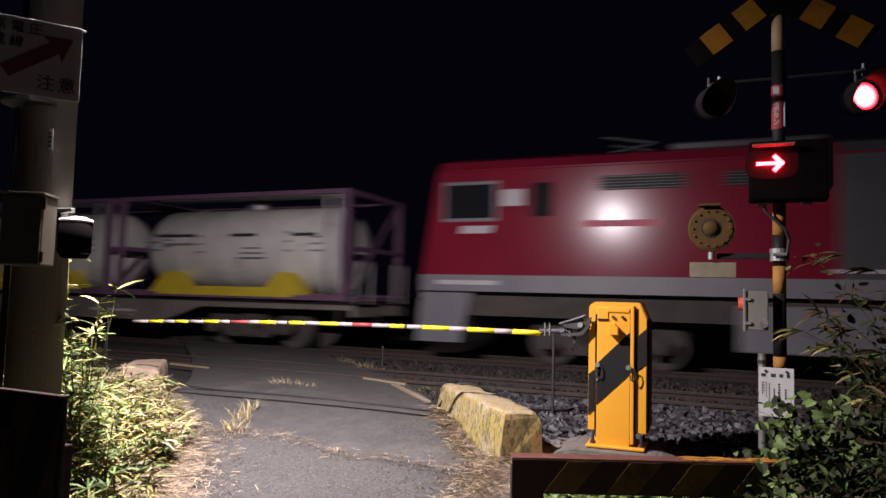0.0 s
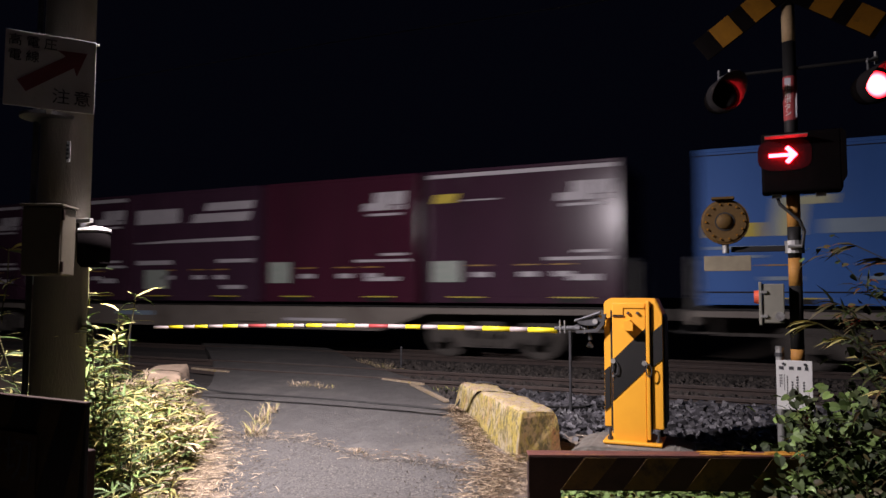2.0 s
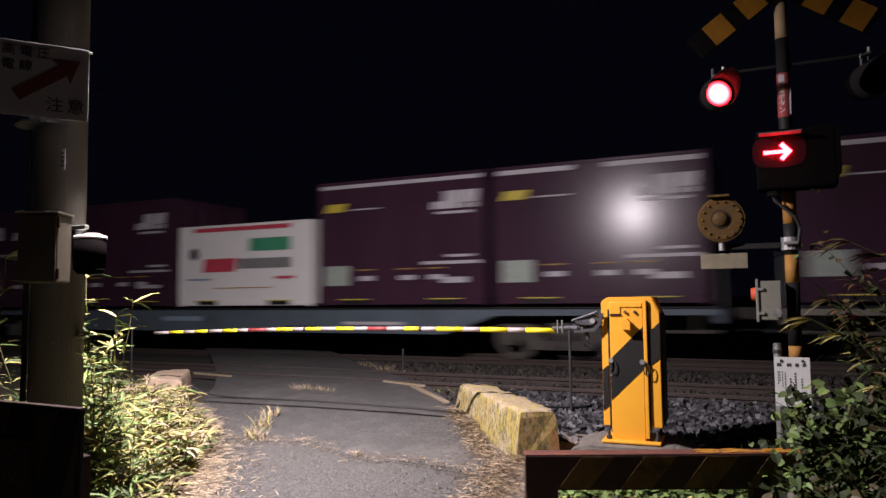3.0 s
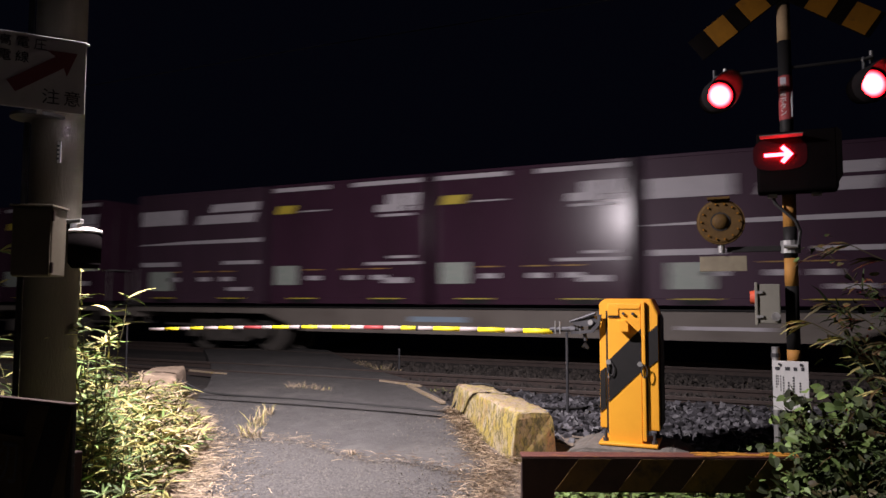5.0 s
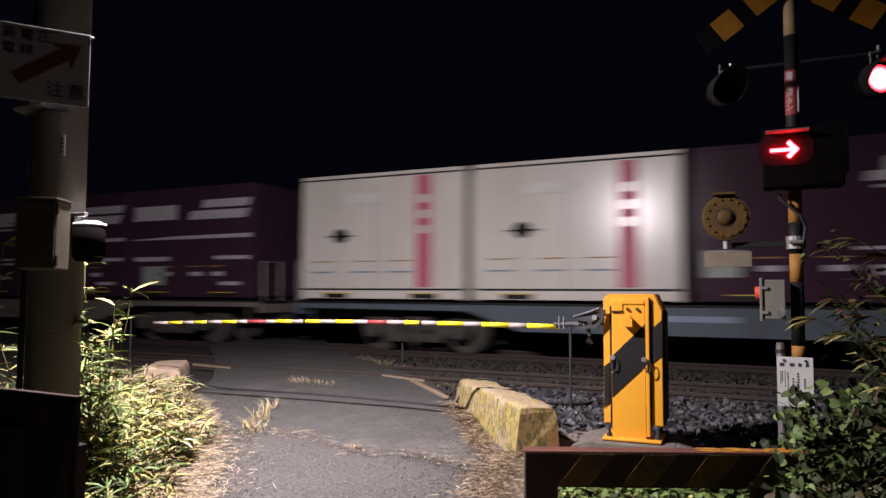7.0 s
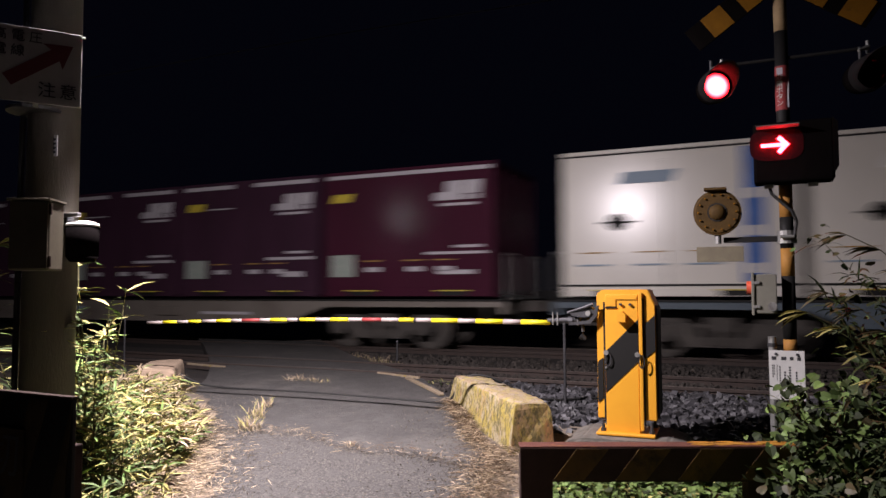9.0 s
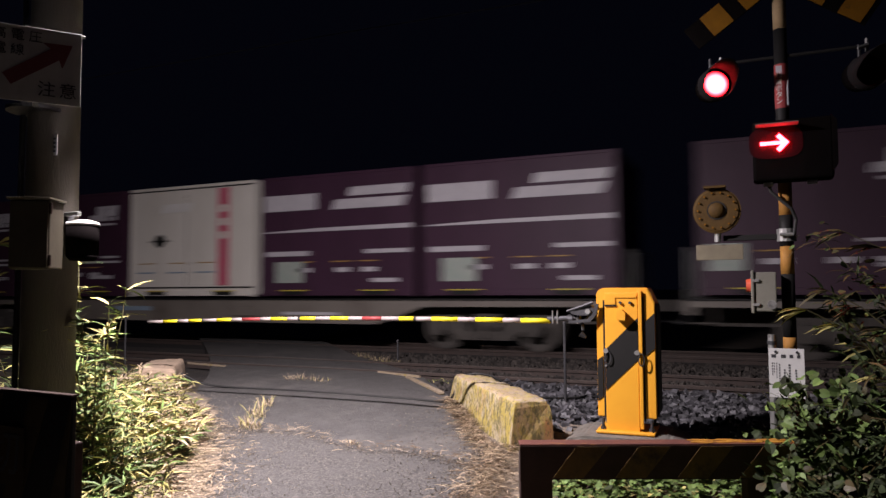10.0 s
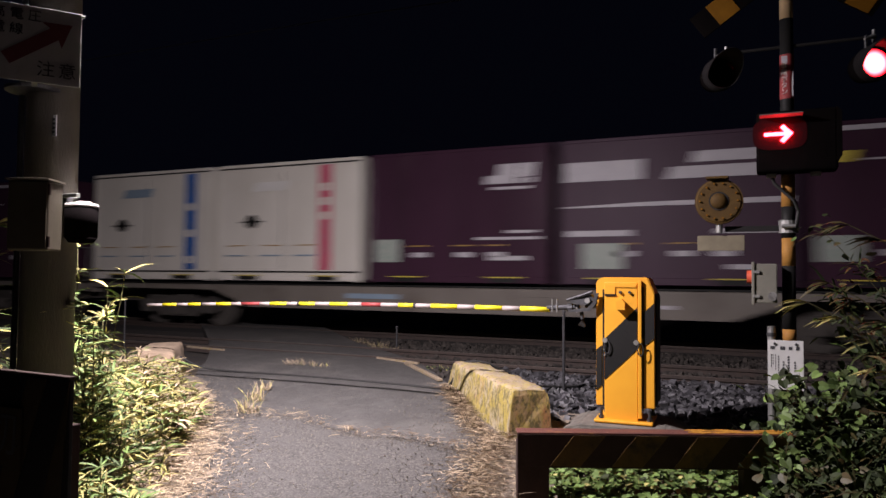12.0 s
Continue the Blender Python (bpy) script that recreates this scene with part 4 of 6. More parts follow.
    # emergency button box
    bx = part("button_box", box(B(), (-0.165, -0.05, 1.29), (0.16, 0.16, 0.31), bevel=0.008), GREY_BOX, t, "grey emergency button box")
    part("box_lid", box(B(), (-0.258, -0.05, 1.29), (0.022, 0.19, 0.34), bevel=0.005), GREY_BOX, bx)
    part("push_button", rod(B(), (-0.305, -0.05, 1.34), (-0.268, -0.05, 1.34), 0.05, 0.055, seg=18), BUTTON_RED, bx, "red push button")
    part("cable_gland", rod(B(), (-0.12, -0.155, 1.19), (-0.12, -0.12, 1.19), 0.035, seg=14), GALV, bx)
    for z in (1.19, 1.38):
        part("latch", box(B(), (-0.235, -0.14, z), (0.05, 0.015, 0.022)), GALV, bx)
    part("conduit", rod(B(), (-0.13, -0.02, 0.2), (-0.13, -0.02, 0.95), 0.03, seg=12), GALV, t)
    for z in (0.62, 0.87):
        part("conduit_clip", rod(B(), (-0.13, -0.02, z), (-0.13, -0.02, z + 0.03), 0.036, seg=12), DARK_STEEL, t)
    return t


post = warning_post()


def notice_board():
    t = thing("notice", pose(0.205, 6.12, 0.69, 0, 0, -4), "white notice plate with black printing wired to the post", "notice")
    part("plate", box(B(), (0, 0, -0.18), (0.25, 0.006, 0.38), bevel=0.002), WHITE_SIGN, t)
    for x, w in ((-0.09, 0.032), (-0.02, 0.034), (0.035, 0.026), (0.085, 0.024)):
        part("title_bar", box(B(), (x, -0.004, -0.05), (w, 0.002, 0.026)), INK, t)
    for x, a, b, w in ((-0.1, -0.1, -0.2, 0.007), (-0.088, -0.1, -0.18, 0.006), (-0.05, -0.11, -0.25, 0.008), (-0.015, -0.15, -0.24, 0.012), (0.02, -0.11, -0.25, 0.014), (0.065, -0.15, -0.22, 0.012), (-0.07, -0.1, -0.22, 0.005)):
        k = a
        while k > b:
            part("text_bar", box(B(), (x, -0.004, k - 0.008), (w, 0.002, 0.014)), INK, t)
            k -= 0.021
    for x in (-0.075, 0.075):
        part("wire_tie", rod(B(), (x, -0.012, -0.018), (x, 0.05, -0.018), 0.011, seg=8), INK, t)


notice_board()


def flash_lamp(x, z):
    """A hooded red crossing lamp; its light disc turns its lit or its dark face to the road."""
    t = thing("flash_lamp", pose(x, 6.08, z, 0, 0, 24), "hooded round red crossing flash lamp", "warning lamp", "crossing flash lamps")
    smooth(part("housing", rod(rod(B(), (0, 0.04, 0), (0, 0.16, 0), 0.135, 0.11, seg=32), (0, 0.16, 0), (0, 0.2, 0), 0.06, seg=16), BLACK_MATT, t))
    bm = B()
    n = 32
    vin, vout = [], []
    for k in range(n + 1):
        a = k / n * math.tau
        cut = 0.06 + 0.2 * max(0.0, math.sin(a) * 0.75 + 0.25)
        for r, store in ((0.128, vin), (0.133, vout)):
            store.append((bm.verts.new((r * math.cos(a), 0.05, r * math.sin(a))), bm.verts.new((r * math.cos(a), -cut, r * math.sin(a)))))
    for k in range(n):
        bm.faces.new((vin[k][0], vin[k][1], vin[k + 1][1], vin[k + 1][0]))
        bm.faces.new((vout[k][0], vout[k + 1][0], vout[k + 1][1], vout[k][1]))
        bm.faces.new((vin[k][1], vout[k][1], vout[k + 1][1], vin[k + 1][1]))
    bmesh.ops.remove_doubles(bm, verts=bm.verts, dist=0.0001)
    bmesh.ops.recalc_face_normals(bm, faces=bm.faces)
    smooth(part("hood", bm, HOOD, t, "black tube hood"))
    bm = B()
    rod(bm, (0, -0.004, 0), (0, 0.004, 0), 0.106, seg=36)
    for f in bm.faces:
        f.material_index = 1 if f.calc_center_median().y < -0.003 else 0
    disc = part("light_disc", bm, [BLACK_MATT, LAMP_GLOW], t, "red light")
    bm = B()
    inner = [(0.109 * math.cos(k / 36 * math.tau), 0.109 * math.sin(k / 36 * math.tau)) for k in range(36)]
    outer = [(0.129 * math.cos(k / 36 * math.tau), 0.129 * math.sin(k / 36 * math.tau)) for k in range(36)]
    va, vb = [bm.verts.new((x, 0.0, z)) for x, z in inner], [bm.verts.new((x, 0.0, z)) for x, z in outer]
    for k in range(36):
        bm.faces.new((va[k], vb[k], vb[(k + 1) % 36], va[(k + 1) % 36]))
    part("baffle_ring", bm, BLACK_MATT, t)
    part("stem", rod(B(), (0, 0.1, 0.12), (0, 0.1, 0.24), 0.014, seg=10), DARK_STEEL, t)
    return disc


left_disc = flash_lamp(-0.25, 2.83)
right_disc = flash_lamp(0.82, 2.79)


# ---- guard rails in the foreground ----
def striped_guard():
    """Low channel-steel guard on two posts, rust on top, black and yellow stripes on its face."""
    t = thing("guard_rail", pose(-1.345, 4.25, -0.317, 0, 0, 24), "rusty steel guard rail with worn black and yellow stripes", "guard rail")
    L, h = 1.75, 0.52
    part("top_flange", box(B(), (L / 2, 0.05, h), (L, 0.13, 0.012), bevel=0.003), RUST_YELLOW, t, "rusted yellow top flange")
    r = random.Random(41)
    for k in range(15):
        x, y = 1.0 + 0.73 * math.sqrt(r.random()), r.uniform(-0.005, 0.105)
        ring = [(x + r.uniform(0.6, 1.1) * 0.085 * math.cos(a / 9 * math.tau), max(-0.013, min(0.113, y + r.uniform(0.5, 1.1) * 0.03 * math.sin(a / 9 * math.tau)))) for a in range(9)]
        part("paint_flake", prism(B(), [(min(L - 0.003, px), py) for px, py in ring], "z", h + 0.0065, h + 0.0085 + 0.0002 * k), OLD_PAINT, t, "old orange-yellow paint" if k == 0 else "")
    part("face_plate", box(B(), (L / 2, -0.012, h - 0.105), (L, 0.01, 0.2), bevel=0.002), RUST, t)
    for k in range(4):
        x = 0.2 + k * 0.385
        part("yellow_stripe", prism(B(), [(x, h - 0.2), (x + 0.19, h - 0.2), (min(L, x + 0.35), h - 0.01), (min(L, x + 0.15), h - 0.01)], "y", -0.0215, -0.0185), DIRTY_YELLOW, t)
    for x in (0.1, 1.5):
        part("post", box(B(), (x, 0.035, 0.22), (0.2, 0.09, 0.5), bevel=0.006), RUST, t)
    part("lower_flange", box(B(), (L / 2, 0.03, h - 0.208), (L, 0.08, 0.008)), RUST, t)


striped_guard()


def left_guard():
    t = thing("guard_board", pose(-2.73, 2.2, -0.33, 0, 0, -2), "tall dark guard board with yellow sign plate at the roadside", "guard rail")
    part("board", box(B(), (-0.62, 0, 0.72), (1.24, 0.02, 0.62), bevel=0.004), BLACK, t)
    for k in range(4):
        x = -1.2 + k * 0.34
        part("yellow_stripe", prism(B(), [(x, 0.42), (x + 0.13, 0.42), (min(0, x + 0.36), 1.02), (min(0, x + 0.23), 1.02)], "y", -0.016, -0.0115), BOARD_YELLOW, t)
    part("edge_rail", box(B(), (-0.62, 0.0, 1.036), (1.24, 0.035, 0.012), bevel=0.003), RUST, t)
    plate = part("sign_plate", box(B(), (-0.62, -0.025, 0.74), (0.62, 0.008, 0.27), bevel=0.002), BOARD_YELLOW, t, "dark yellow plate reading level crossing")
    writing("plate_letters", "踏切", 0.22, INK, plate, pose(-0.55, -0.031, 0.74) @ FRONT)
    for x in (-0.08, -1.16):
        part("post", box(B(), (x, 0.04, 0.4), (0.1, 0.06, 0.84), bevel=0.006), RUST, t)


left_guard()


# ---- utility pole ----
def utility_pole():
    t = thing("utility_pole", pose(-3.99, 2.99, -0.35), "grey concrete utility pole with straps and conduit", "utility pole")
    smooth(part("shaft", rod(B(), (0, 0, 0), (0, 0, 9.0), 0.158, 0.125, seg=32), POLE_CONCRETE, t))
    for z in (1.35, 2.05, 2.75, 3.3, 3.42):
        smooth(part("steel_strap", rod(B(), (0, 0, z), (0, 0, z + 0.016), 0.1575 - z * 0.0036, seg=32), DARK_STEEL, t))
    part("conduit", rod(B(), (-0.15, -0.11, 0.1), (-0.145, -0.1, 6), 0.018, seg=10), DARK_STEEL, t)
    part("number_tag", box(B(), (0.112, -0.098, 2.42), (0.05, 0.004, 0.13), m=pose(0, 0, 0)), SHADED_SIGN, t, "small white tag").matrix_basis = pose(0, 0, 0, 0, 0, 6)
    for k in range(4):
        part("tag_bar", box(B(), (0.112, -0.102, 2.38 + k * 0.026), (0.03, 0.003, 0.013)), INK, t).matrix_basis = pose(0, 0, 0, 0, 0, 6)
    return t


utility_pole()


def high_voltage_sign():
    """White plate with a faded red arrow and black characters."""
    t = thing("warning_sign", pose(-3.655, 2.622, 2.457, 0, 0, 54.5), "white high voltage warning sign with faded red arrow", "sign")
    W, H = 0.456, 0.43
    part("plate", box(B(), (0, 0, 0), (W, 0.008, H), bevel=0.003), SHADED_SIGN, t)
    a = math.radians(36)
    c, s = math.cos(a), math.sin(a)
    shape = [(-0.2, -0.037), (0.09, -0.037), (0.075, -0.085), (0.2, 0.0), (0.075, 0.085), (0.09, 0.037), (-0.2, 0.037)]
    part("arrow", prism(B(), [(x * c - y * s + 0.02, x * s + y * c + 0.02) for x, y in shape], "y", -0.007, -0.0045), ARROW_RED, t, "faded red arrow")
    for k, ch in enumerate("高電圧"):
        writing("letter", ch, 0.07, INK, t, pose(-0.18 + k * 0.087, -0.006, 0.155) @ FRONT)
    for k, ch in enumerate("電線"):
        writing("letter", ch, 0.07, INK, t, pose(-0.18 + k * 0.087, -0.006, 0.07) @ FRONT)
    for k, ch in enumerate("注意"):
        writing("letter", ch, 0.095, INK, t, pose(0.055 + k * 0.108, -0.006, -0.14) @ FRONT)
    for z in (0.18, -0.18):
        part("mounting_band", rod(B(), (0.0, 0.42, z), (0.0, 0.42, z + 0.02), 0.16, seg=28), DARK_STEEL, t)
    part("bracket", rod(B(), (0.12, 0.01, 0.205), (0.245, 0.01, 0.205), 0.008, seg=8), GALV, t)
    for z in (-0.17, 0.19):
        part("stay", box(B(), (0, 0.14, z), (0.03, 0.28, 0.02)), GALV, t)


high_voltage_sign()


def junction_box():
    t = thing("junction_box", pose(-3.80, 2.76, 1.5, 0, 0, 30), "beige steel junction box strapped to the pole", "junction box")
    part("body", box(B(), (0, 0, 0), (0.22, 0.19, 0.40), bevel=0.01), TAN_BOX, t)
    part("door", box(B(), (0, -0.101, 0), (0.21, 0.012, 0.385), bevel=0.004), TAN_BOX, t)
    part("drip_edge", box(B(), (0, -0.01, 0.207), (0.24, 0.22, 0.013), bevel=0.003), TAN_BOX, t)
    for z in (-0.15, 0.15):
        part("hinge", rod(B(), (0.112, -0.09, z - 0.03), (0.112, -0.09, z + 0.03), 0.01, seg=8), RUST, t)


def round_sensor():
    t = thing("canister", pose(-3.745, 3.02, 1.36), "round canister on the pole, coloured dark below and pale on its lit cap", "canister")
    # Black body and white cap: the light from above is put into the colours.
    bm = B()
    rod(bm, (0, 0, 0.03), (0, 0, 0.215), 0.092, 0.094, seg=32)
    rod(bm, (0, 0, 0.0), (0, 0, 0.03), 0.07, 0.092, seg=32)
    smooth(part("can", bm, BLACK_MATT, t))
    bm = B()
    rod(bm, (0, 0, 0.215), (0, 0, 0.235), 0.098, 0.093, seg=32)
    rod(bm, (0, 0, 0.235), (0, 0, 0.25), 0.093, 0.05, seg=32)
    smooth(part("cap", bm, WHITE, t, "cap coloured pale for light from above"))
    part("bracket", box(B(), (-0.12, -0.03, 0.255), (0.1, 0.05, 0.04), bevel=0.004), DARK_STEEL, t)
    part("bracket", box(B(), (-0.05, -0.05, 0.285), (0.16, 0.03, 0.025), bevel=0.004), GALV, t)


junction_box()
round_sensor()


def street_lamp():
    """The lamp that lights the crossing, on an arm from the pole above the view."""
    t = thing("street_lamp", pose(0, 0, 0), "small white street lamp on a steel arm", "street lamp")
    part("arm", path_tube(B(), [(-3.92, 3.08, 3.5), (-3.85, 3.12, 3.78), (LAMP.x, LAMP.y, LAMP.z + 0.19)], 0.02), GALV, t)
    part("hood", rod(B(), (LAMP.x, LAMP.y, LAMP.z + 0.03), (LAMP.x, LAMP.y, LAMP.z + 0.2), 0.15, 0.05, seg=28), WHITE, t)
    # Added out of view: a curved sheet that keeps the lamp off pole and sign.
    away = Vector((-3.99 - LAMP.x, 2.99 - LAMP.y, 0)).normalized()
    across = Vector((away.y, -away.x, 0))
    bm = B()
    for k in range(-4, 3):
        a0, a1 = (k - 0.5) * 0.22, (k + 0.5) * 0.22
        p0 = LAMP + (away * math.cos(a0) + across * math.sin(a0)) * 0.10
        p1 = LAMP + (away * math.cos(a1) + across * math.sin(a1)) * 0.10
        vs = [bm.verts.new((p.x, p.y, z)) for p, z in ((p0, LAMP.z - 0.41), (p1, LAMP.z - 0.41), (p1, LAMP.z + 0.06), (p0, LAMP.z + 0.06))]
        bm.faces.new(vs)
    bmesh.ops.remove_doubles(bm, verts=bm.verts, dist=0.0005)
    bmesh.ops.solidify(bm, geom=bm.faces[:], thickness=0.004)
    part("unseen_light_blocker", bm, BLACK_MATT, t, "curved unseen blocker added to keep lamp light off the pole")
    bm = B()
    bmesh.ops.create_uvsphere(bm, u_segments=16, v_segments=10, radius=0.035, matrix=Matrix.Translation((LAMP.x, LAMP.y, LAMP.z + 0.045)))
    smooth(part("bulb", bm, BULB_GLOW, t))


street_lamp()


# overhead wire of the far track
def wire(name, pts, label):
    t = thing(name, pose(0, 0, 0), label, "wire")
    part("strand", path_tube(B(), pts, 0.012, seg=6), DARK_STEEL, t)
    for x, y, z in (pts[0], pts[-1]):
        m = thing("catenary_mast", pose(x, y + 3.2, -0.3), "distant concrete overhead line mast", "mast", "overhead line masts")
        part("mast_pole", rod(B(), (0, 0, 0), (0, 0, 8.5), 0.16, 0.12, seg=14), POLE_CONCRETE, m)
        part("cantilever", rod(B(), (0, 0, z + 0.3), (0, -3.25, z + 0.3), 0.04, seg=8), GALV, m)


wire("contact_wire", [(-200, 11.6, 6.9), (-8.0, 12, 6.42), (-3.1, 12, 6.33), (30, 12.2, 6.2), (200, 12.2, 6.2)], "thin dark overhead wire above the track")


# ---- plants ----
def blade(verts, faces, mats, p, d, length, width, droop, mi, r):
    """A pointed leaf of four segments, folded along its rib and drooping."""
    d = d.normalized()
    side = d.cross(Vector((0, 0, 1)))
    if side.length < 0.05:
        side = Vector((1, 0, 0))
    side.normalize()
    tilt = r.uniform(-0.7, 0.7)
    nrm = side.cross(d)
    side = side * math.cos(tilt) + nrm * math.sin(tilt)
    k0 = len(verts)
    prof = (0.25, 1.0, 0.75, 0.0)
    pos = p.copy()
    dd = d.copy()
    for i, w in enumerate(prof):
        if w:
            verts.append(pos - side * width * w * 0.5)
            verts.append(pos + nrm * -0.12 * width * w)
            verts.append(pos + side * width * w * 0.5)
        else:
            verts.append(pos.copy())
        pos = pos + dd * (length / 3)
        dd = (dd + Vector((0, 0, -droop))).normalized()
    for i in range(2):
        a, b = k0 + i * 3, k0 + i * 3 + 3
        faces += [(a, a + 1, b + 1, b), (a + 1, a + 2, b + 2, b + 1)]
    a = k0 + 6
    faces += [(a, a + 1, k0 + 9), (a + 1, a + 2, k0 + 9)]
    mats += [mi] * 6


def stem_tube(verts, faces, mats, a, b, r, mi):
    d = (b - a).normalized()
    u = d.orthogonal().normalized()
    v = d.cross(u)
    k = len(verts)
    for p in (a, b):
        for i in range(4):
            t = i * math.pi / 2
            verts.append(p + (u * math.cos(t) + v * math.sin(t)) * r)
    for i in range(4):
        j = (i + 1) % 4
        faces.append((k + i, k + j, k + 4 + j, k + 4 + i))
        mats.append(mi)


def bamboo_clump(x, y, z, height, spread, stems, mats_w, seed, label, leaf=(0.10, 0.19), lean=(0, 0)):
    """Bamboo grass: thin canes with whorls of pointed leaves."""
    r = random.Random(seed)
    t = thing("bamboo_grass", pose(x, y, z), label, "bamboo grass", "bamboo grass clumps")
    lv, lf, lm, sv, sf, sm = [], [], [], [], [], []
    for _ in range(stems):
        a, rad = r.uniform(0, math.tau), spread * math.sqrt(r.random())
        p = Vector((rad * math.cos(a), rad * math.sin(a), -0.05))
        h = height * r.uniform(0.45, 1.0) * (1 - 0.35 * rad / max(spread, 0.01))
        k = 0.32 if height < 0.9 else 0.07
        d = Vector((r.uniform(-k, k) + lean[0], r.uniform(-k, k) + lean[1], 1)).normalized()
        n = 5 if height < 1.4 else 9
        for i in range(n):
            q = p + d * (h / n)
            stem_tube(sv, sf, sm, p, q, 0.0035, 0)
            p = q
            d = (d + Vector((r.uniform(-0.12, 0.12), r.uniform(-0.12, 0.12), -0.05))).normalized()
            if i >= 1:
                for _k in range(r.choice((4, 5, 6, 7))):
                    b = r.uniform(0, math.tau)
                    ld = Vector((math.cos(b), math.sin(b), r.uniform(-0.1, 0.75)))
                    w = r.choices(range(len(mats_w)), [m[1] for m in mats_w])[0]
                    blade(lv, lf, lm, p, ld, r.uniform(*leaf), r.uniform(0.009, 0.017) if mats_w is STRAWY else r.uniform(0.011, 0.023), r.uniform(0.05, 0.35), w, r)
    tagged(mesh_object("leaves", lv, lf, [m[0] for m in mats_w], t, mats=lm), kind="stuff")
    tagged(mesh_object("canes", sv, sf, STEM, t, mats=sm), kind="stuff")


GREENISH = [(LEAF, 6), (LEAF_YELLOW, 5), (LEAF_SHADED, 1)]
YELLOWISH = [(LEAF, 2), (LEAF_YELLOW, 4), (PAPER_STRAW, 4)]
STRAWY = [(LEAF_YELLOW, 2), (PAPER_STRAW, 7)]
clumps = [
    (-4.42, 3.72, 1.0, 0.3, 26, GREENISH), (-4.0, 3.55, 0.85, 0.3, 24, GREENISH), (-4.65, 4.2, 0.9, 0.34, 26, GREENISH), (-4.2, 4.1, 0.7, 0.34, 26, YELLOWISH),
    (-5.05, 4.75, 0.72, 0.36, 26, GREENISH), (-4.65, 4.65, 0.55, 0.34, 26, YELLOWISH), (-5.55, 5.3, 0.72, 0.38, 26, YELLOWISH), (-5.15, 5.25, 0.6, 0.34, 24, YELLOWISH),
    (-6.15, 5.85, 0.6, 0.34, 24, YELLOWISH), (-5.65, 5.6, 0.42, 0.3, 22, STRAWY), (-6.9, 6.35, 0.6, 0.3, 16, YELLOWISH), (-5.8, 5.3, 0.8, 0.28, 26, YELLOWISH), (-5.1, 5.2, 0.5, 0.25, 30, STRAWY), (-5.0, 5.35, 0.3, 0.22, 26, STRAWY), (-4.6, 4.75, 0.42, 0.2, 26, STRAWY), (-3.75, 3.3, 0.7, 0.25, 22, GREENISH),
    (-3.6, 3.35, 0.35, 0.22, 20, STRAWY), (-4.55, 4.4, 0.66, 0.28, 34, YELLOWISH), (-4.85, 4.75, 0.66, 0.3, 34, YELLOWISH), (-5.25, 5.15, 0.62, 0.32, 34, STRAWY), (-5.65, 5.5, 0.55, 0.32, 30, STRAWY), (-4.3, 4.1, 0.6, 0.26, 30, YELLOWISH), (-4.7, 4.85, 0.34, 0.22, 26, STRAWY), (-4.35, 4.45, 0.34, 0.22, 26, STRAWY), (-3.85, 3.6, 0.5, 0.26, 22, YELLOWISH), (-4.25, 4.2, 0.5, 0.28, 24, YELLOWISH), (-3.3, 2.9, 0.5, 0.28, 24, GREENISH), (-3.05, 2.6, 0.4, 0.25, 24, YELLOWISH), (-4.05, 3.85, 0.35, 0.25, 22, STRAWY), (-4.55, 4.4, 0.3, 0.25, 20, STRAWY), (-5.0, 5.0, 0.3, 0.25, 20, STRAWY),
]
for i, (x, y, h, s, n, mw) in enumerate(clumps):
    x -= 0.16
    bamboo_clump(x, y, ground_z(x, y), h, s, int(n * 1.5), mw, 20 + i, "green bamboo grass lit at the roadside" if mw is GREENISH else "yellowing bamboo grass with dry blades at the roadside" if mw is YELLOWISH else "low dry straw-coloured grass at the road edge")
# taller canes behind and beside the pole
for i, (x, y, h, n) in enumerate([(-3.95, 3.28, 2.0, 11), (-3.98, 3.34, 2.25, 10), (-4.2, 3.5, 1.1, 9), (-4.9, 3.3, 1.9, 9), (-5.2, 3.9, 2.1, 9), (-4.7, 2.75, 2.2, 9), (-5.6, 4.4, 1.6, 8), (-4.35, 2.45, 1.3, 7), (-5.2, 2.6, 2.6, 9)]):
    bamboo_clump(x - 0.04, y, ground_z(x, y), h, 0.09 if x > -4.3 else 0.28, n, GREENISH, 60 + i, "tall dark bamboo canes behind the utility pole", leaf=(0.12, 0.21))
bamboo_clump(-2.72, 2.05, ground_z(-2.7, 2.05), 0.62, 0.12, 3, GREENISH, 90, "few long green blades before the guard board", leaf=(0.2, 0.3))


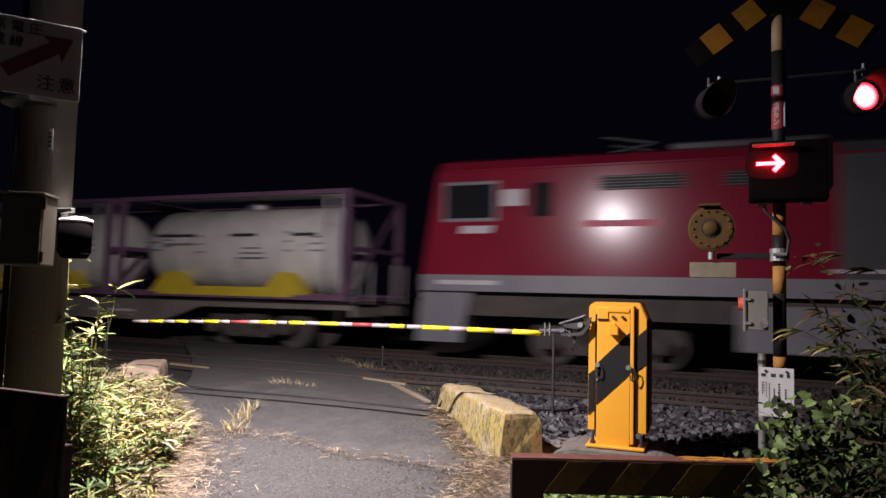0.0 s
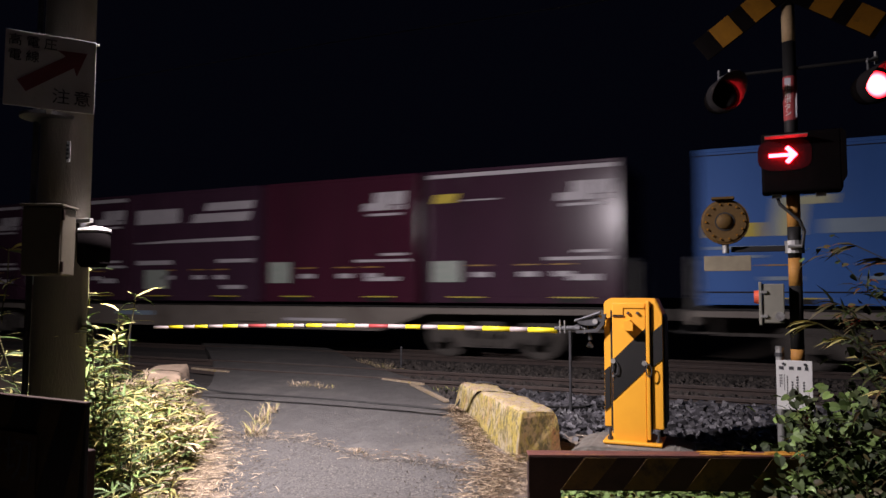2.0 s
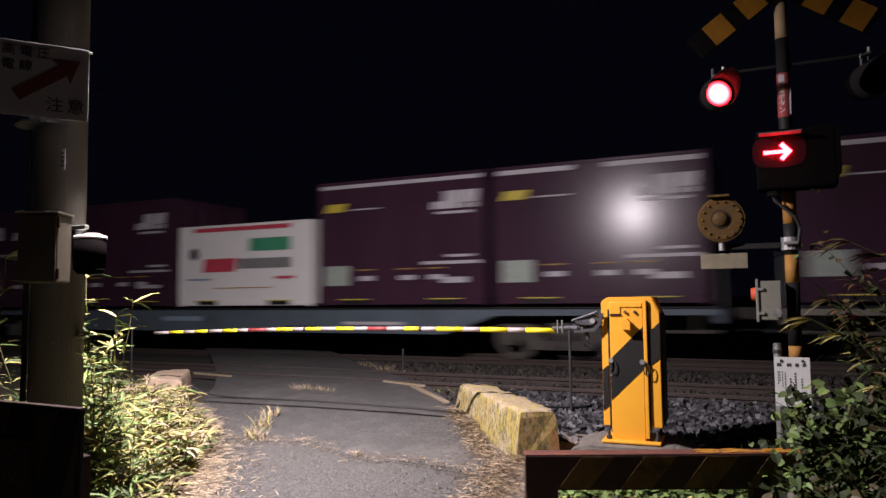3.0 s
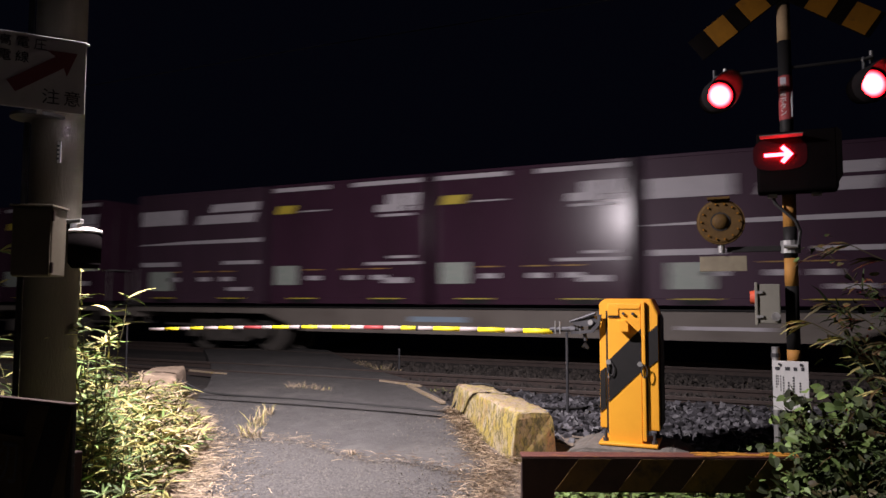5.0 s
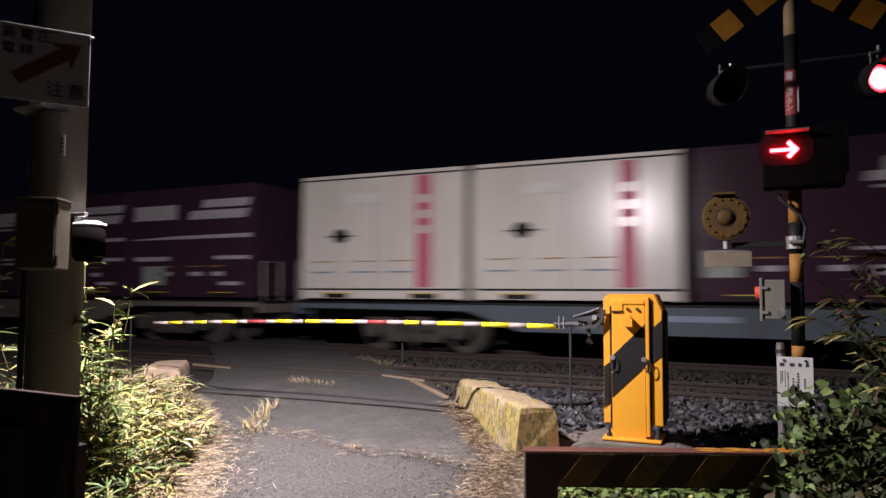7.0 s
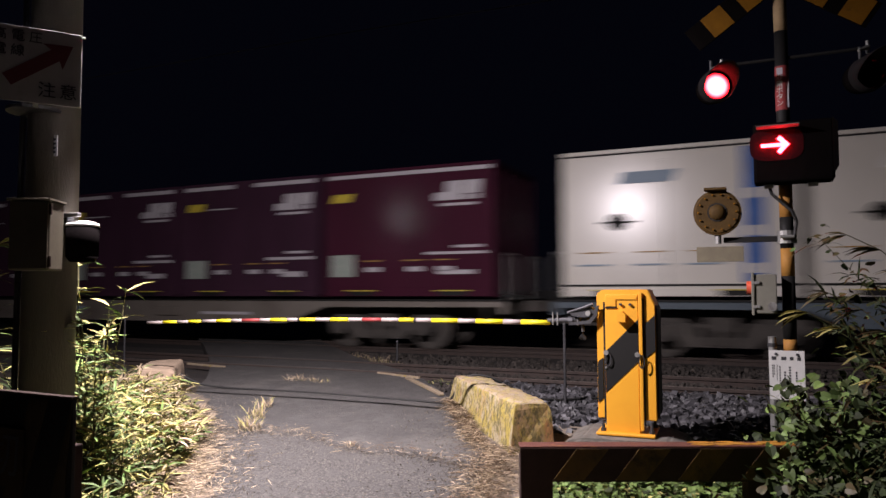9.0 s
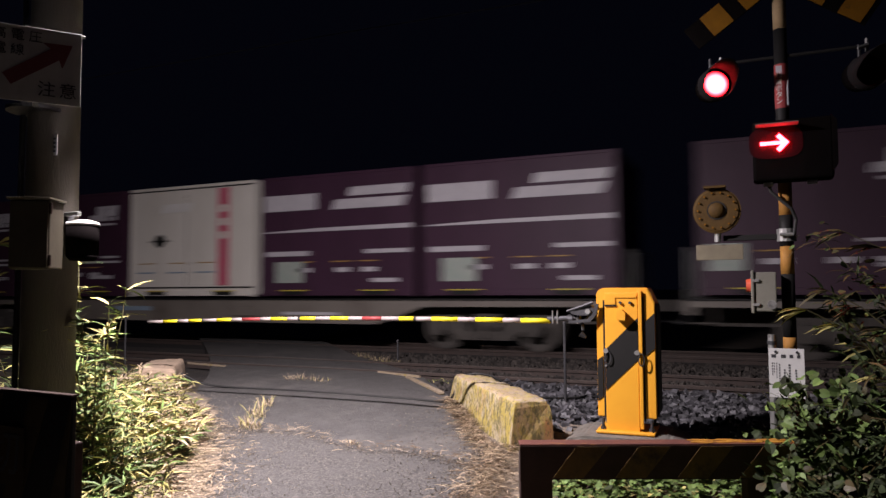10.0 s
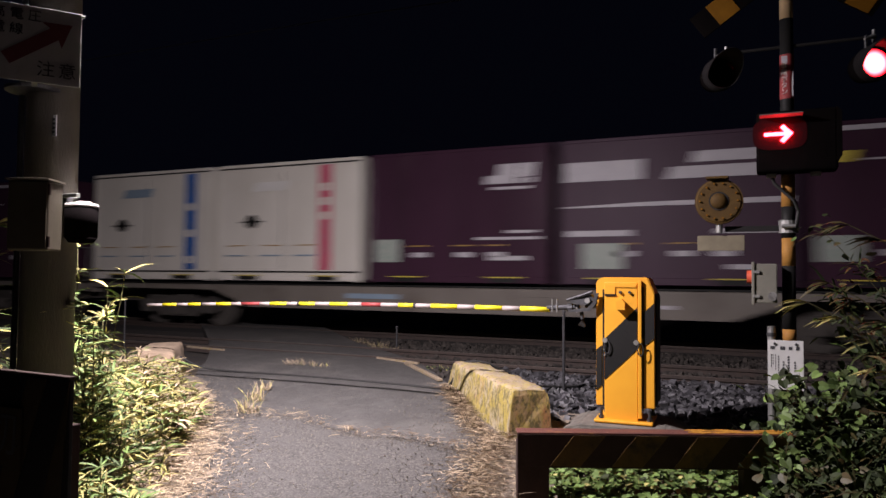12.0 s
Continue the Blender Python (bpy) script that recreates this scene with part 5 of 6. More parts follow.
def straw_litter(count, seed):
    """Dry cut straw that lies along the road edges."""
    r = random.Random(seed)
    v, f, m = [], [], []
    for _ in range(count):
        pick = r.random()
        if pick < 0.03:
            k = r.uniform(0.05, 0.95)
            y = seam_y(k) + r.gauss(0, 0.06)
            x = mixv(edge_x(LEFT_EDGE, y), edge_x(RIGHT_EDGE, y), k)
        elif pick < 0.6:
            y = r.uniform(2.6, 5.9)
            x = edge_x(LEFT_EDGE, y) + r.uniform(-0.6, 0.0) + abs(r.gauss(0, 0.30 if y < 5.2 else 0.16))
        else:
            y = r.uniform(4.0, 7.0)
            x = edge_x(RIGHT_EDGE, y) + r.gauss(0.1, 0.13)
            if y > 5.5:
                x = edge_x(RIGHT_EDGE, y) - abs(r.gauss(0, 0.09)) + 0.03
        p = Vector((x, y, max(road_z(y) + 0.02, ground_z(x, y)) + r.random() * 0.035))
        a = r.uniform(0, math.tau)
        blade(v, f, m, p, Vector((math.cos(a), math.sin(a), r.uniform(-0.05, 0.25))), r.uniform(0.03, 0.14), r.uniform(0.0025, 0.006), 0.15, r.choices((0, 1), (5, 1) if x < -3.2 else (2, 3))[0], r)
    tagged(mesh_object("straw_litter", v, f, [PAPER_STRAW, DEAD_LEAF], mats=m), "dry straw and dead leaves along the road edge", "dry grass", kind="stuff")


straw_litter(16000, 5)


def grass_tuft(x, y, z, h, n, spread, mat_w, seed, label):
    r = random.Random(seed)
    t = thing("grass_tuft", pose(x, y, z), label, "grass tuft", "grass tufts")
    v, f, m = [], [], []
    for _ in range(n):
        a, rad = r.uniform(0, math.tau), spread * math.sqrt(r.random())
        w = r.choices(range(len(mat_w)), [k[1] for k in mat_w])[0]
        blade(v, f, m, Vector((rad * math.cos(a), rad * math.sin(a) * 0.7, 0)), Vector((r.uniform(-0.8, 0.8), r.uniform(-0.8, 0.8), 1)), h * r.uniform(0.5, 1.1), 0.006, 0.3, w, r)
    tagged(mesh_object("foliage", v, f, [k[0] for k in mat_w], t, mats=m), kind="stuff")


for i, (x, y, h, n, s) in enumerate([(-4.38, 5.35, 0.2, 70, 0.12), (-4.62, 5.75, 0.22, 60, 0.1), (-4.85, 6.2, 0.16, 40, 0.09), (-5.55, 7.75, 0.12, 60, 0.22), (-5.2, 7.7, 0.08, 30, 0.15), (-3.15, 5.2, 0.07, 16, 0.06)]):
    grass_tuft(x, y, road_z(y), h, n, s, STRAWY, 200 + i, "dry grass tuft growing from a crack in the asphalt")
for i, (x, y, h) in enumerate([(-6.75, 11.3, 0.2), (-6.2, 10.95, 0.18), (-5.75, 10.6, 0.14), (-3.95, 8.75, 0.1)]):
    grass_tuft(x, y, -0.1, h, 50, 0.22, STRAWY if i < 3 else GREENISH, 230 + i, "dry weeds at the edge of the track")
for i in range(46):
    x = -1.25 + rnd.random() * 1.6
    y = 4.4 + rnd.random() * 1.25
    grass_tuft(x, y, ground_z(x, y), 0.16, 45, 0.14, [(LEAF, 5), (LEAF_YELLOW, 1)], 260 + i, "low green weeds behind the guard rail")
for i, (x, y) in enumerate([(-0.35, 5.6), (-0.2, 5.85), (-0.05, 5.5), (-0.5, 5.45), (0.1, 5.75)]):
    grass_tuft(x, y, ground_z(x, y), 0.26, 45, 0.12, [(LEAF_SHADED, 4), (LEAF, 3)], 290 + i, "green weeds at the foot of the ballast")


def round_leaf(verts, faces, mats, p, nrm, size, mi, r):
    """A broad heart-shaped leaf, cupped along its rib."""
    nrm = nrm.normalized()
    u = nrm.orthogonal().normalized()
    a = r.uniform(0, math.tau)
    v = nrm.cross(u)
    u, v = u * math.cos(a) + v * math.sin(a), v * math.cos(a) - u * math.sin(a)
    out = [(0, -0.4), (0.2, -0.52), (0.42, -0.42), (0.51, -0.15), (0.43, 0.15), (0.24, 0.42), (0, 0.64), (-0.24, 0.42), (-0.43, 0.15), (-0.51, -0.15), (-0.42, -0.42), (-0.2, -0.52)]
    k = len(verts)
    verts.append(p.copy())
    for x, y in out:
        verts.append(p + (u * x + v * y) * size + nrm * (0.22 * abs(x) - 0.08 * y * y) * size)
    for i in range(12):
        faces.append((k, k + 1 + i, k + 1 + (i + 1) % 12))
        mats.append(mi)


def broad_bush(x, y, z, height, spread, count, mat_w, seed, label, size=(0.025, 0.06), blades=0.35):
    """A tangle of arching stems with broad leaves and long blades."""
    r = random.Random(seed)
    t = thing("bush", pose(x, y, z), label, "bush", "roadside bushes")
    lv, lf, lm, sv, sf, sm = [], [], [], [], [], []
    per = max(1, count // 26)
    for _ in range(26):
        a, rad = r.uniform(0, math.tau), spread * 0.5 * math.sqrt(r.random())
        p = Vector((rad * math.cos(a), rad * math.sin(a), 0))
        d = Vector((math.cos(a) * 0.4 * spread, math.sin(a) * 0.4 * spread, 1)).normalized()
        h = height * r.uniform(0.55, 1.08)
        n = 7
        for i in range(n):
            q = p + d * (h / n)
            stem_tube(sv, sf, sm, p, q, 0.005 * (1 - i / n * 0.6), 0)
            for _k in range(max(2, per * 5 // n)):
                w = r.choices(range(len(mat_w)), [k[1] for k in mat_w])[0]
                off = Vector((r.gauss(0, 0.07), r.gauss(0, 0.07), r.gauss(0, 0.05)))
                if r.random() < blades:
                    blade(lv, lf, lm, q + off * 0.4, Vector((r.uniform(-1, 1), r.uniform(-1, 1), r.uniform(-0.2, 0.8))), r.uniform(0.1, 0.22), r.uniform(0.012, 0.022), 0.35, w, r)
                else:
                    round_leaf(lv, lf, lm, q + off, Vector((r.uniform(-0.8, 0.8), r.uniform(-1.0, 0.4), r.uniform(0.2, 1))), r.uniform(*size), w, r)
            p = q
            d = (d + Vector((r.uniform(-0.22, 0.22), r.uniform(-0.22, 0.22), -0.12))).normalized()
    tagged(mesh_object("leaves", lv, lf, [k[0] for k in mat_w], t, mats=lm), kind="stuff")
    tagged(mesh_object("stem_tangle", sv, sf, STEM, t, mats=sm), kind="stuff")


def low_weeds(count, seed):
    """Small round-leaved weeds covering the strip behind the guard rail."""
    r = random.Random(seed)
    v, f, m = [], [], []
    for _ in range(count):
        x, y = r.uniform(-1.35, 0.6), r.uniform(4.35, 5.65)
        if r.random() < 0.25:
            x, y = r.uniform(-0.45, 0.5), r.uniform(5.4, 6.2)
        p = Vector((x, y, ground_z(x, y) + r.uniform(0.01, 0.11)))
        round_leaf(v, f, m, p, Vector((r.uniform(-0.6, 0.6), r.uniform(-0.6, 0.6), 1)), r.uniform(0.025, 0.06), r.choices((0, 1, 2), (7, 1, 1))[0], r)
    tagged(mesh_object("low_weeds", v, f, [LEAF, LEAF_SHADED, LEAF_YELLOW], mats=m), "low green round-leaved weeds behind the guard rail", "weeds", kind="stuff")


low_weeds(5200, 77)
# Mostly the shade-coloured leaf, for the dimly lit bushes at the right.
DARKS = [(LEAF_SHADED, 9), (LEAF, 1), (LEAF_BROWN, 3)]
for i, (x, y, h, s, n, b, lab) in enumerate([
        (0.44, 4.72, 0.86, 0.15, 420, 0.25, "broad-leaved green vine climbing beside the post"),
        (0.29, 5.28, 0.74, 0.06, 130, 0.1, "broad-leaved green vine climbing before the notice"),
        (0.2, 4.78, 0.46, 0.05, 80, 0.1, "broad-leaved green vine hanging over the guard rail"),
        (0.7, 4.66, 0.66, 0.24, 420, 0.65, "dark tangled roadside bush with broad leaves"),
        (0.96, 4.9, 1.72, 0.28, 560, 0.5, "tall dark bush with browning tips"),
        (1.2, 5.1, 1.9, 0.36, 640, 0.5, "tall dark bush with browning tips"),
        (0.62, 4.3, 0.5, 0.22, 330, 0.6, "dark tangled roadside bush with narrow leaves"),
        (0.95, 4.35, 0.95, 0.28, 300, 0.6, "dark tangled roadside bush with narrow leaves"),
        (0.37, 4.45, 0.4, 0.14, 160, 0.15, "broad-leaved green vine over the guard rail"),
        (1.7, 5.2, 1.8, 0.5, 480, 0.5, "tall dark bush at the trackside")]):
    broad_bush(x, y, ground_z(x, y), h, s, n, DARKS if i > 2 else [(LEAF, 3), (LEAF_SHADED, 4)], 320 + i, lab, blades=b, size=(0.025, 0.06) if i > 2 else (0.035, 0.07))
for i, (x, y, z, a) in enumerate([(0.74, 4.6, 0.92, 175), (0.95, 4.7, 1.36, 165), (0.84, 4.65, 1.02, 200)]):
    r = random.Random(400 + i)
    t = thing("grass_spray", pose(x, y, z - 1.4), "arching spray of narrow leaves reaching out of the bush", "grass spray")
    v, f, m, sv, sf, sm = [], [], [], [], [], []
    p, d = Vector((0, 0, 0)), Vector((math.cos(math.radians(a)) * 0.05, 0, 1))
    for k in range(9):
        q = p + d.normalized() * 0.19
        stem_tube(sv, sf, sm, p, q, 0.004, 0)
        p = q
        if k > 4:
            d = d + Vector((math.cos(math.radians(a)) * 0.42, -0.05, -0.1))
            for _ in range(6):
                blade(v, f, m, p, Vector((math.cos(math.radians(a)) + r.uniform(-0.4, 0.4), r.uniform(-0.5, 0.3), r.uniform(-0.3, 0.3))), r.uniform(0.12, 0.22), 0.022, 0.3, 0, r)
    tagged(mesh_object("leaves", v, f, LEAF_BROWN if i else LEAF_YELLOW, t, mats=m), kind="stuff")
    tagged(mesh_object("stem", sv, sf, STEM, t, mats=sm), kind="stuff")


# ---- the freight train ----
TRAIN_Y = FAR_TRACK
SIDE = -1.225  # near face of a container, from the track's centre
train = []     # (thing, distance along the train, height)


def plate(bm, x0, x1, z0, z1, slant=0.0, y=SIDE, t=0.006):
    """A thin raised marking on the near side; slant shifts its top along x."""
    return prism(bm, [(x0, z0), (x1, z0), (x1 + slant, z1), (x0 + slant, z1)], "y", y - t, y - 0.0015)


def logo_shapes(bm, x, z, w, h):
    """The railway mark, as plain slanted blocks."""
    plate(bm, x, x + w * 0.36, z, z + h * 0.42, h * 0.1)
    plate(bm, x + w * 0.25, x + w * 0.62, z, z + h, h * 0.12, t=0.007)
    plate(bm, x + w * 0.66, x + w, z + h * 0.3, z + h, h * 0.1)
    plate(bm, x + w * 0.66, x + w * 0.8, z, z + h * 0.26, h * 0.05)
    plate(bm, x + w * 0.86, x + w, z, z + h * 0.26, h * 0.05)
    return bm


def container_shell(name, label, paint, L=3.715, H=2.56, group="freight containers", ribs=0, door_gap=True):
    """A steel container: panels, corner posts, top and bottom rails, corner castings, fork pockets."""
    t = thing(name, pose(0, 0, 0), label, "freight container", group)
    bm = box(B(), (0, 0, H / 2 + 0.02), (L - 0.04, 2.42, H - 0.1))
    part("body_shell", bm, paint, t)
    for s in (-1, 1):
        part("top_rail", box(B(), (0, s * 1.19, H - 0.03), (L, 0.07, 0.06), bevel=0.008), paint, t)
        part("bottom_rail", box(B(), (0, s * 1.185, 0.09), (L, 0.08, 0.12), bevel=0.008), paint, t)
        for e in (-1, 1):
            part("corner_post", box(B(), (e * (L / 2 - 0.045), s * 1.183, H / 2), (0.09, 0.085, H - 0.02), bevel=0.01), paint, t)
    for e in (-1, 1):
        part("end_rail", box(B(), (e * (L / 2 - 0.03), 0, H - 0.035), (0.06, 2.3, 0.06)), paint, t)
        for k in range(4):
            part("end_rib", box(B(), (e * (L / 2 - 0.012), -0.75 + k * 0.5, H / 2), (0.03, 0.06, H - 0.3)), paint, t)
    part("roof", box(B(), (0, 0, H - 0.02), (L - 0.08, 2.3, 0.02)), paint, t)
    for k in range(ribs):
        x = -L / 2 + (k + 0.7) * L / (ribs + 0.4)
        part("side_rib", box(B(), (x, -1.213, H / 2 + 0.02), (L / ribs * 0.42, 0.022, H - 0.36), bevel=0.008), paint, t)
    if door_gap:
        for x in (-L * 0.31, 0.0, L * 0.31):
            part("door_gap", box(B(), (x, -1.2115, H / 2 + 0.06), (0.012, 0.004, H - 0.36)), BLACK, t)
    for k, x in enumerate((-L * 0.27, L * 0.27)):
        part("fork_pocket", box(B(), (x, -1.2265, 0.085), (0.56, 0.004, 0.085)), BLACK, t, "dark fork pocket")
        part("pocket_edge", box(B(), (x, -1.229, 0.138), (0.7, 0.008, 0.02)), MARK_YELLOW, t, "yellow fork pocket edge")
    return t


def latches(t, L, H):
    for x in (-L * 0.2, L * 0.05, L * 0.22):
        part("latch_bar", box(B(), (x, -1.222, H * 0.285), (0.42, 0.014, 0.022), bevel=0.003), LATCH, t)
        part("data_bar", plate(B(), x - 0.14, x + 0.2, H * 0.2, H * 0.236), MARK_WHITE, t)


def container_striped(broken, paint=None):
    t = container_shell("container", "plum container with white top stripe and pale markings", paint or PURPLE)
    L, H = 3.715, 2.56
    if broken:
        part("white_stripe", plate(B(), -1.78, -0.35, H - 0.16, H - 0.075), MARK_WHITE, t)
        part("white_stripe", plate(B(), 0.2, 1.78, H - 0.16, H - 0.075), MARK_WHITE, t)
    else:
        part("white_stripe", plate(B(), -1.8, 1.8, H - 0.15, H - 0.075), MARK_WHITE, t)
    part("yellow_mark", plate(B(), -1.72, -1.25, 1.93, 2.1, 0.08), MARK_YELLOW, t)
    part("thin_bar", plate(B(), -1.1, -0.4, 1.95, 1.975), MARK_WHITE, t)
    part("rail_mark", logo_shapes(B(), 0.75, 1.86, 0.95, 0.34), MARK_WHITE, t)
    part("thin_bar", plate(B(), 0.85, 1.6, 1.76, 1.81), MARK_WHITE, t)
    part("tag", plate(B(), -1.72, -1.12, 0.42, 0.82), MARK_GREEN, t, "pale green and white tag")
    part("text_bar", plate(B(), 1.05, 1.62, 0.93, 0.98), MARK_WHITE, t)
    part("text_bar", plate(B(), 0.55, 1.75, 0.8, 0.86), MARK_WHITE, t)
    part("text_bar", plate(B(), 0.95, 1.5, 0.44, 0.55), MARK_WHITE, t)
    latches(t, L, H)
    return t


def container_plain(paint, label, ribs=0):
    t = container_shell("container", label, paint, ribs=ribs, door_gap=ribs == 0)
    if ribs:
        part("white_stripe", plate(B(), -1.8, 1.8, 2.41, 2.485), MARK_WHITE, t)
        part("yellow_mark", plate(B(), -1.72, -1.25, 1.93, 2.1, 0.08), MARK_YELLOW, t)
    part("rail_mark", logo_shapes(B(), 0.62, 1.86, 0.95, 0.36), MARK_WHITE, t)
    part("thin_bar", plate(B(), 0.75, 1.5, 1.75, 1.8), MARK_WHITE, t)
    part("tag", plate(B(), -1.7, -1.15, 0.42, 0.86), MARK_GREEN, t, "pale green and white tag")
    part("text_bar", plate(B(), 1.05, 1.62, 0.95, 1.0), MARK_WHITE, t)
    part("text_bar", plate(B(), 0.45, 1.7, 0.83, 0.88), MARK_WHITE, t)
    part("text_bar", plate(B(), 0.7, 1.45, 0.45, 0.53), MARK_WHITE, t)
    latches(t, 3.715, 2.56)
    return t


def container_big_mark(paint):
    t = container_shell("container", "plum container with large white mark and a white line", paint)
    part("white_panel", plate(B(), -1.76, -0.42, 1.82, 2.16), MARK_WHITE, t)
    part("large_mark", plate(plate(B(), -0.05, 1.6, 1.80, 2.0, 0.1), 0.35, 1.7, 2.06, 2.24, 0.06), MARK_WHITE, t)
    part("white_line", prism(B(), [(-1.8, 1.36), (1.8, 1.36), (1.8, 1.45), (-0.4, 1.43), (-1.8, 1.38)], "y", SIDE - 0.006, SIDE - 0.0015), MARK_WHITE, t)
    part("text_bar", plate(B(), 0.75, 1.75, 0.88, 0.96), MARK_WHITE, t)
    part("text_bar", plate(B(), -1.72, -0.6, 0.86, 0.96), MARK_WHITE, t)
    part("tag", plate(B(), -1.45, -0.75, 0.3, 0.74), MARK_GREEN, t, "pale green and white tag")
    part("text_bar", plate(B(), 0.9, 1.5, 0.3, 0.38), MARK_WHITE, t)
    latches(t, 3.715, 2.56)
    return t


def container_white(band, label):
    t = container_shell("container", label, C_WHITE, door_gap=False)
    H = 2.56
    part("roof_band", plate(B(), -1.84, 1.84, H - 0.1, H - 0.07), BLACK, t)
    part("foot_band", plate(B(), -1.84, 1.84, 0.2, 0.235), BLACK, t)
    x = 1.0 if band is MARK_PINK else 1.25
    part("colour_band", plate(B(), x - 0.16, x + 0.16, 0.26, H - 0.12), band, t, "vertical colour band")
    k = 0.4
    while k < 2.2:
        part("band_character", plate(B(), x - 0.1, x + 0.1, k, k + 0.16, y=SIDE - 0.0065), C_WHITE if rnd.random() < 0.3 else band, t)
        k += 0.3
    bm = B()
    prism(bm, [(-0.9 + 0.17 * math.cos(a / 14 * math.tau), 1.3 + 0.15 * math.sin(a / 14 * math.tau)) for a in range(14)], "y", SIDE - 0.006, SIDE - 0.0015)
    part("emblem", bm, BLACK, t, "dark round emblem")
    part("emblem_line", plate(B(), -1.22, -0.58, 1.28, 1.31), BLACK, t)
    part("faint_mark", plate(B(), -0.9, 0.0, 1.95, 2.15, 0.1), MARK_GREY if band is MARK_BLUE else WHITE, t)
    for x in (-1.3, -0.35, 0.5):
        part("latch_bar", box(B(), (x, -1.222, 0.78), (0.5, 0.014, 0.02), bevel=0.003), LATCH, t)
        part("text_bar", plate(B(), x - 0.3, x + 0.25, 0.55, 0.58), MARK_GREY, t)
    part("door_gap", box(B(), (-0.1, -1.2115, 1.3), (0.012, 0.004, 2.1)), BLACK, t)
    return t


def container_low():
    H = 1.84
    t = container_shell("container", "low white container with red roof edge and coloured lettering", C_BRIGHT, H=H, door_gap=False)
    part("red_edge", plate(B(), -1.4, 1.3, H - 0.15, H - 0.06), MARK_RED, t)
    part("green_panel", plate(B(), 0.2, 1.3, 1.22, 1.5), surf("green_marking", (0.06, 0.30, 0.16), (0.05, 0.26, 0.14), 4, 0.5, bump=0), t)
    part("red_block", plate(B(), -1.15, -0.2, 0.78, 1.08, 0.06), MARK_RED, t)
    for k in range(5):
        part("dark_block", plate(B(), -0.1 + k * 0.29, 0.12 + k * 0.29, 0.84, 1.06), INK, t)
    bm = B()
    prism(bm, [(-1.4 + 0.14 * math.cos(a / 12 * math.tau), 1.2 + 0.14 * math.sin(a / 12 * math.tau)) for a in range(12)], "y", SIDE - 0.006, SIDE - 0.0015)
    part("emblem", bm, INK, t, "dark round emblem")
    part("text_bar", plate(B(), -1.6, -0.9, 0.6, 0.64), MARK_GREY, t)
    part("text_bar", plate(B(), 0.9, 1.4, 0.6, 0.66), MARK_RED, t)
    part("latch_bar", box(B(), (0.0, -1.222, 0.42), (1.6, 0.014, 0.02)), LATCH, t)
    return t


L20 = 6.25


def container_blue(paint, chevron, label):
    t = container_shell("long_container", label, paint, L=L20, H=2.58, group="long containers", door_gap=False)
    for k in range(7):
        part("panel_rib", box(B(), (-L20 / 2 + (k + 1) * L20 / 8, -1.214, 1.35), (0.05, 0.012, 2.1), bevel=0.004), paint, t)
    part("roof_line", plate(B(), -3.1, 3.1, 2.46, 2.475), BLACK, t)
    part("foot_line", plate(B(), -3.1, 3.1, 0.225, 0.245), BLACK, t)
    if chevron:
        part("chevron", prism(B(), [(-2.55, 1.36), (-2.2, 1.75), (-1.35, 1.75), (-1.7, 1.36), (-1.35, 0.98), (-2.2, 0.98)], "y", SIDE - 0.006, SIDE - 0.0015), MARK_YELLOW, t)
        part("yellow_line", plate(B(), -1.3, 2.6, 1.1, 1.15), MARK_YELLOW, t)
        part("letter_block", plate(B(), -1.05, -0.55, 1.3, 1.72, 0.06), MARK_GREY, t)
        part("letter_block", plate(B(), -0.4, 0.6, 1.3, 1.5), MARK_GREY, t)
        part("letter_block", plate(B(), 0.85, 1.25, 1.3, 1.72, 0.06), MARK_GREY, t)
        part("letter_block", plate(B(), 1.35, 2.3, 1.3, 1.5), MARK_GREY, t)
        part("air_vent", box(B(), (-2.75, -1.22, 1.98), (0.35, 0.02, 0.16)), LATCH, t)
    else:
        for a, b in ((-3.0, -2.2), (2.1, 3.0)):
            part("yellow_band", plate(B(), a, b, 1.12, 1.34), MARK_YELLOW, t)
        part("letter_block", plate(B(), -2.05, -1.65, 1.12, 1.72, 0.08), MARK_PALE, t)
        part("letter_block", plate(B(), -1.6, -1.2, 1.6, 1.74, 0.04), MARK_PALE, t)
        part("letter_block", plate(B(), -1.35, -0.05, 1.14, 1.36), MARK_GREY, t)
        part("letter_block", plate(B(), 0.15, 0.55, 1.12, 1.78, 0.06), MARK_PALE, t)
        part("letter_block", plate(B(), 0.65, 2.0, 1.14, 1.38), MARK_GREY, t)
        part("text_bar", plate(B(), -3.0, -1.9, 0.92, 0.97), MARK_GREY, t)
        part("text_bar", plate(B(), -3.0, -2.2, 0.78, 0.82), MARK_GREY, t)
    for x in (-2.0, -0.6, 0.8, 2.1):
        part("latch_bar", box(B(), (x, -1.222, 0.66), (0.5, 0.014, 0.02)), LATCH, t)
        part("text_bar", plate(B(), x - 0.2, x + 0.3, 0.42, 0.48), MARK_GREY, t)
    part("text_bar", plate(B(), 1.9, 2.95, 0.1, 0.17), MARK_WHITE, t)
    return t


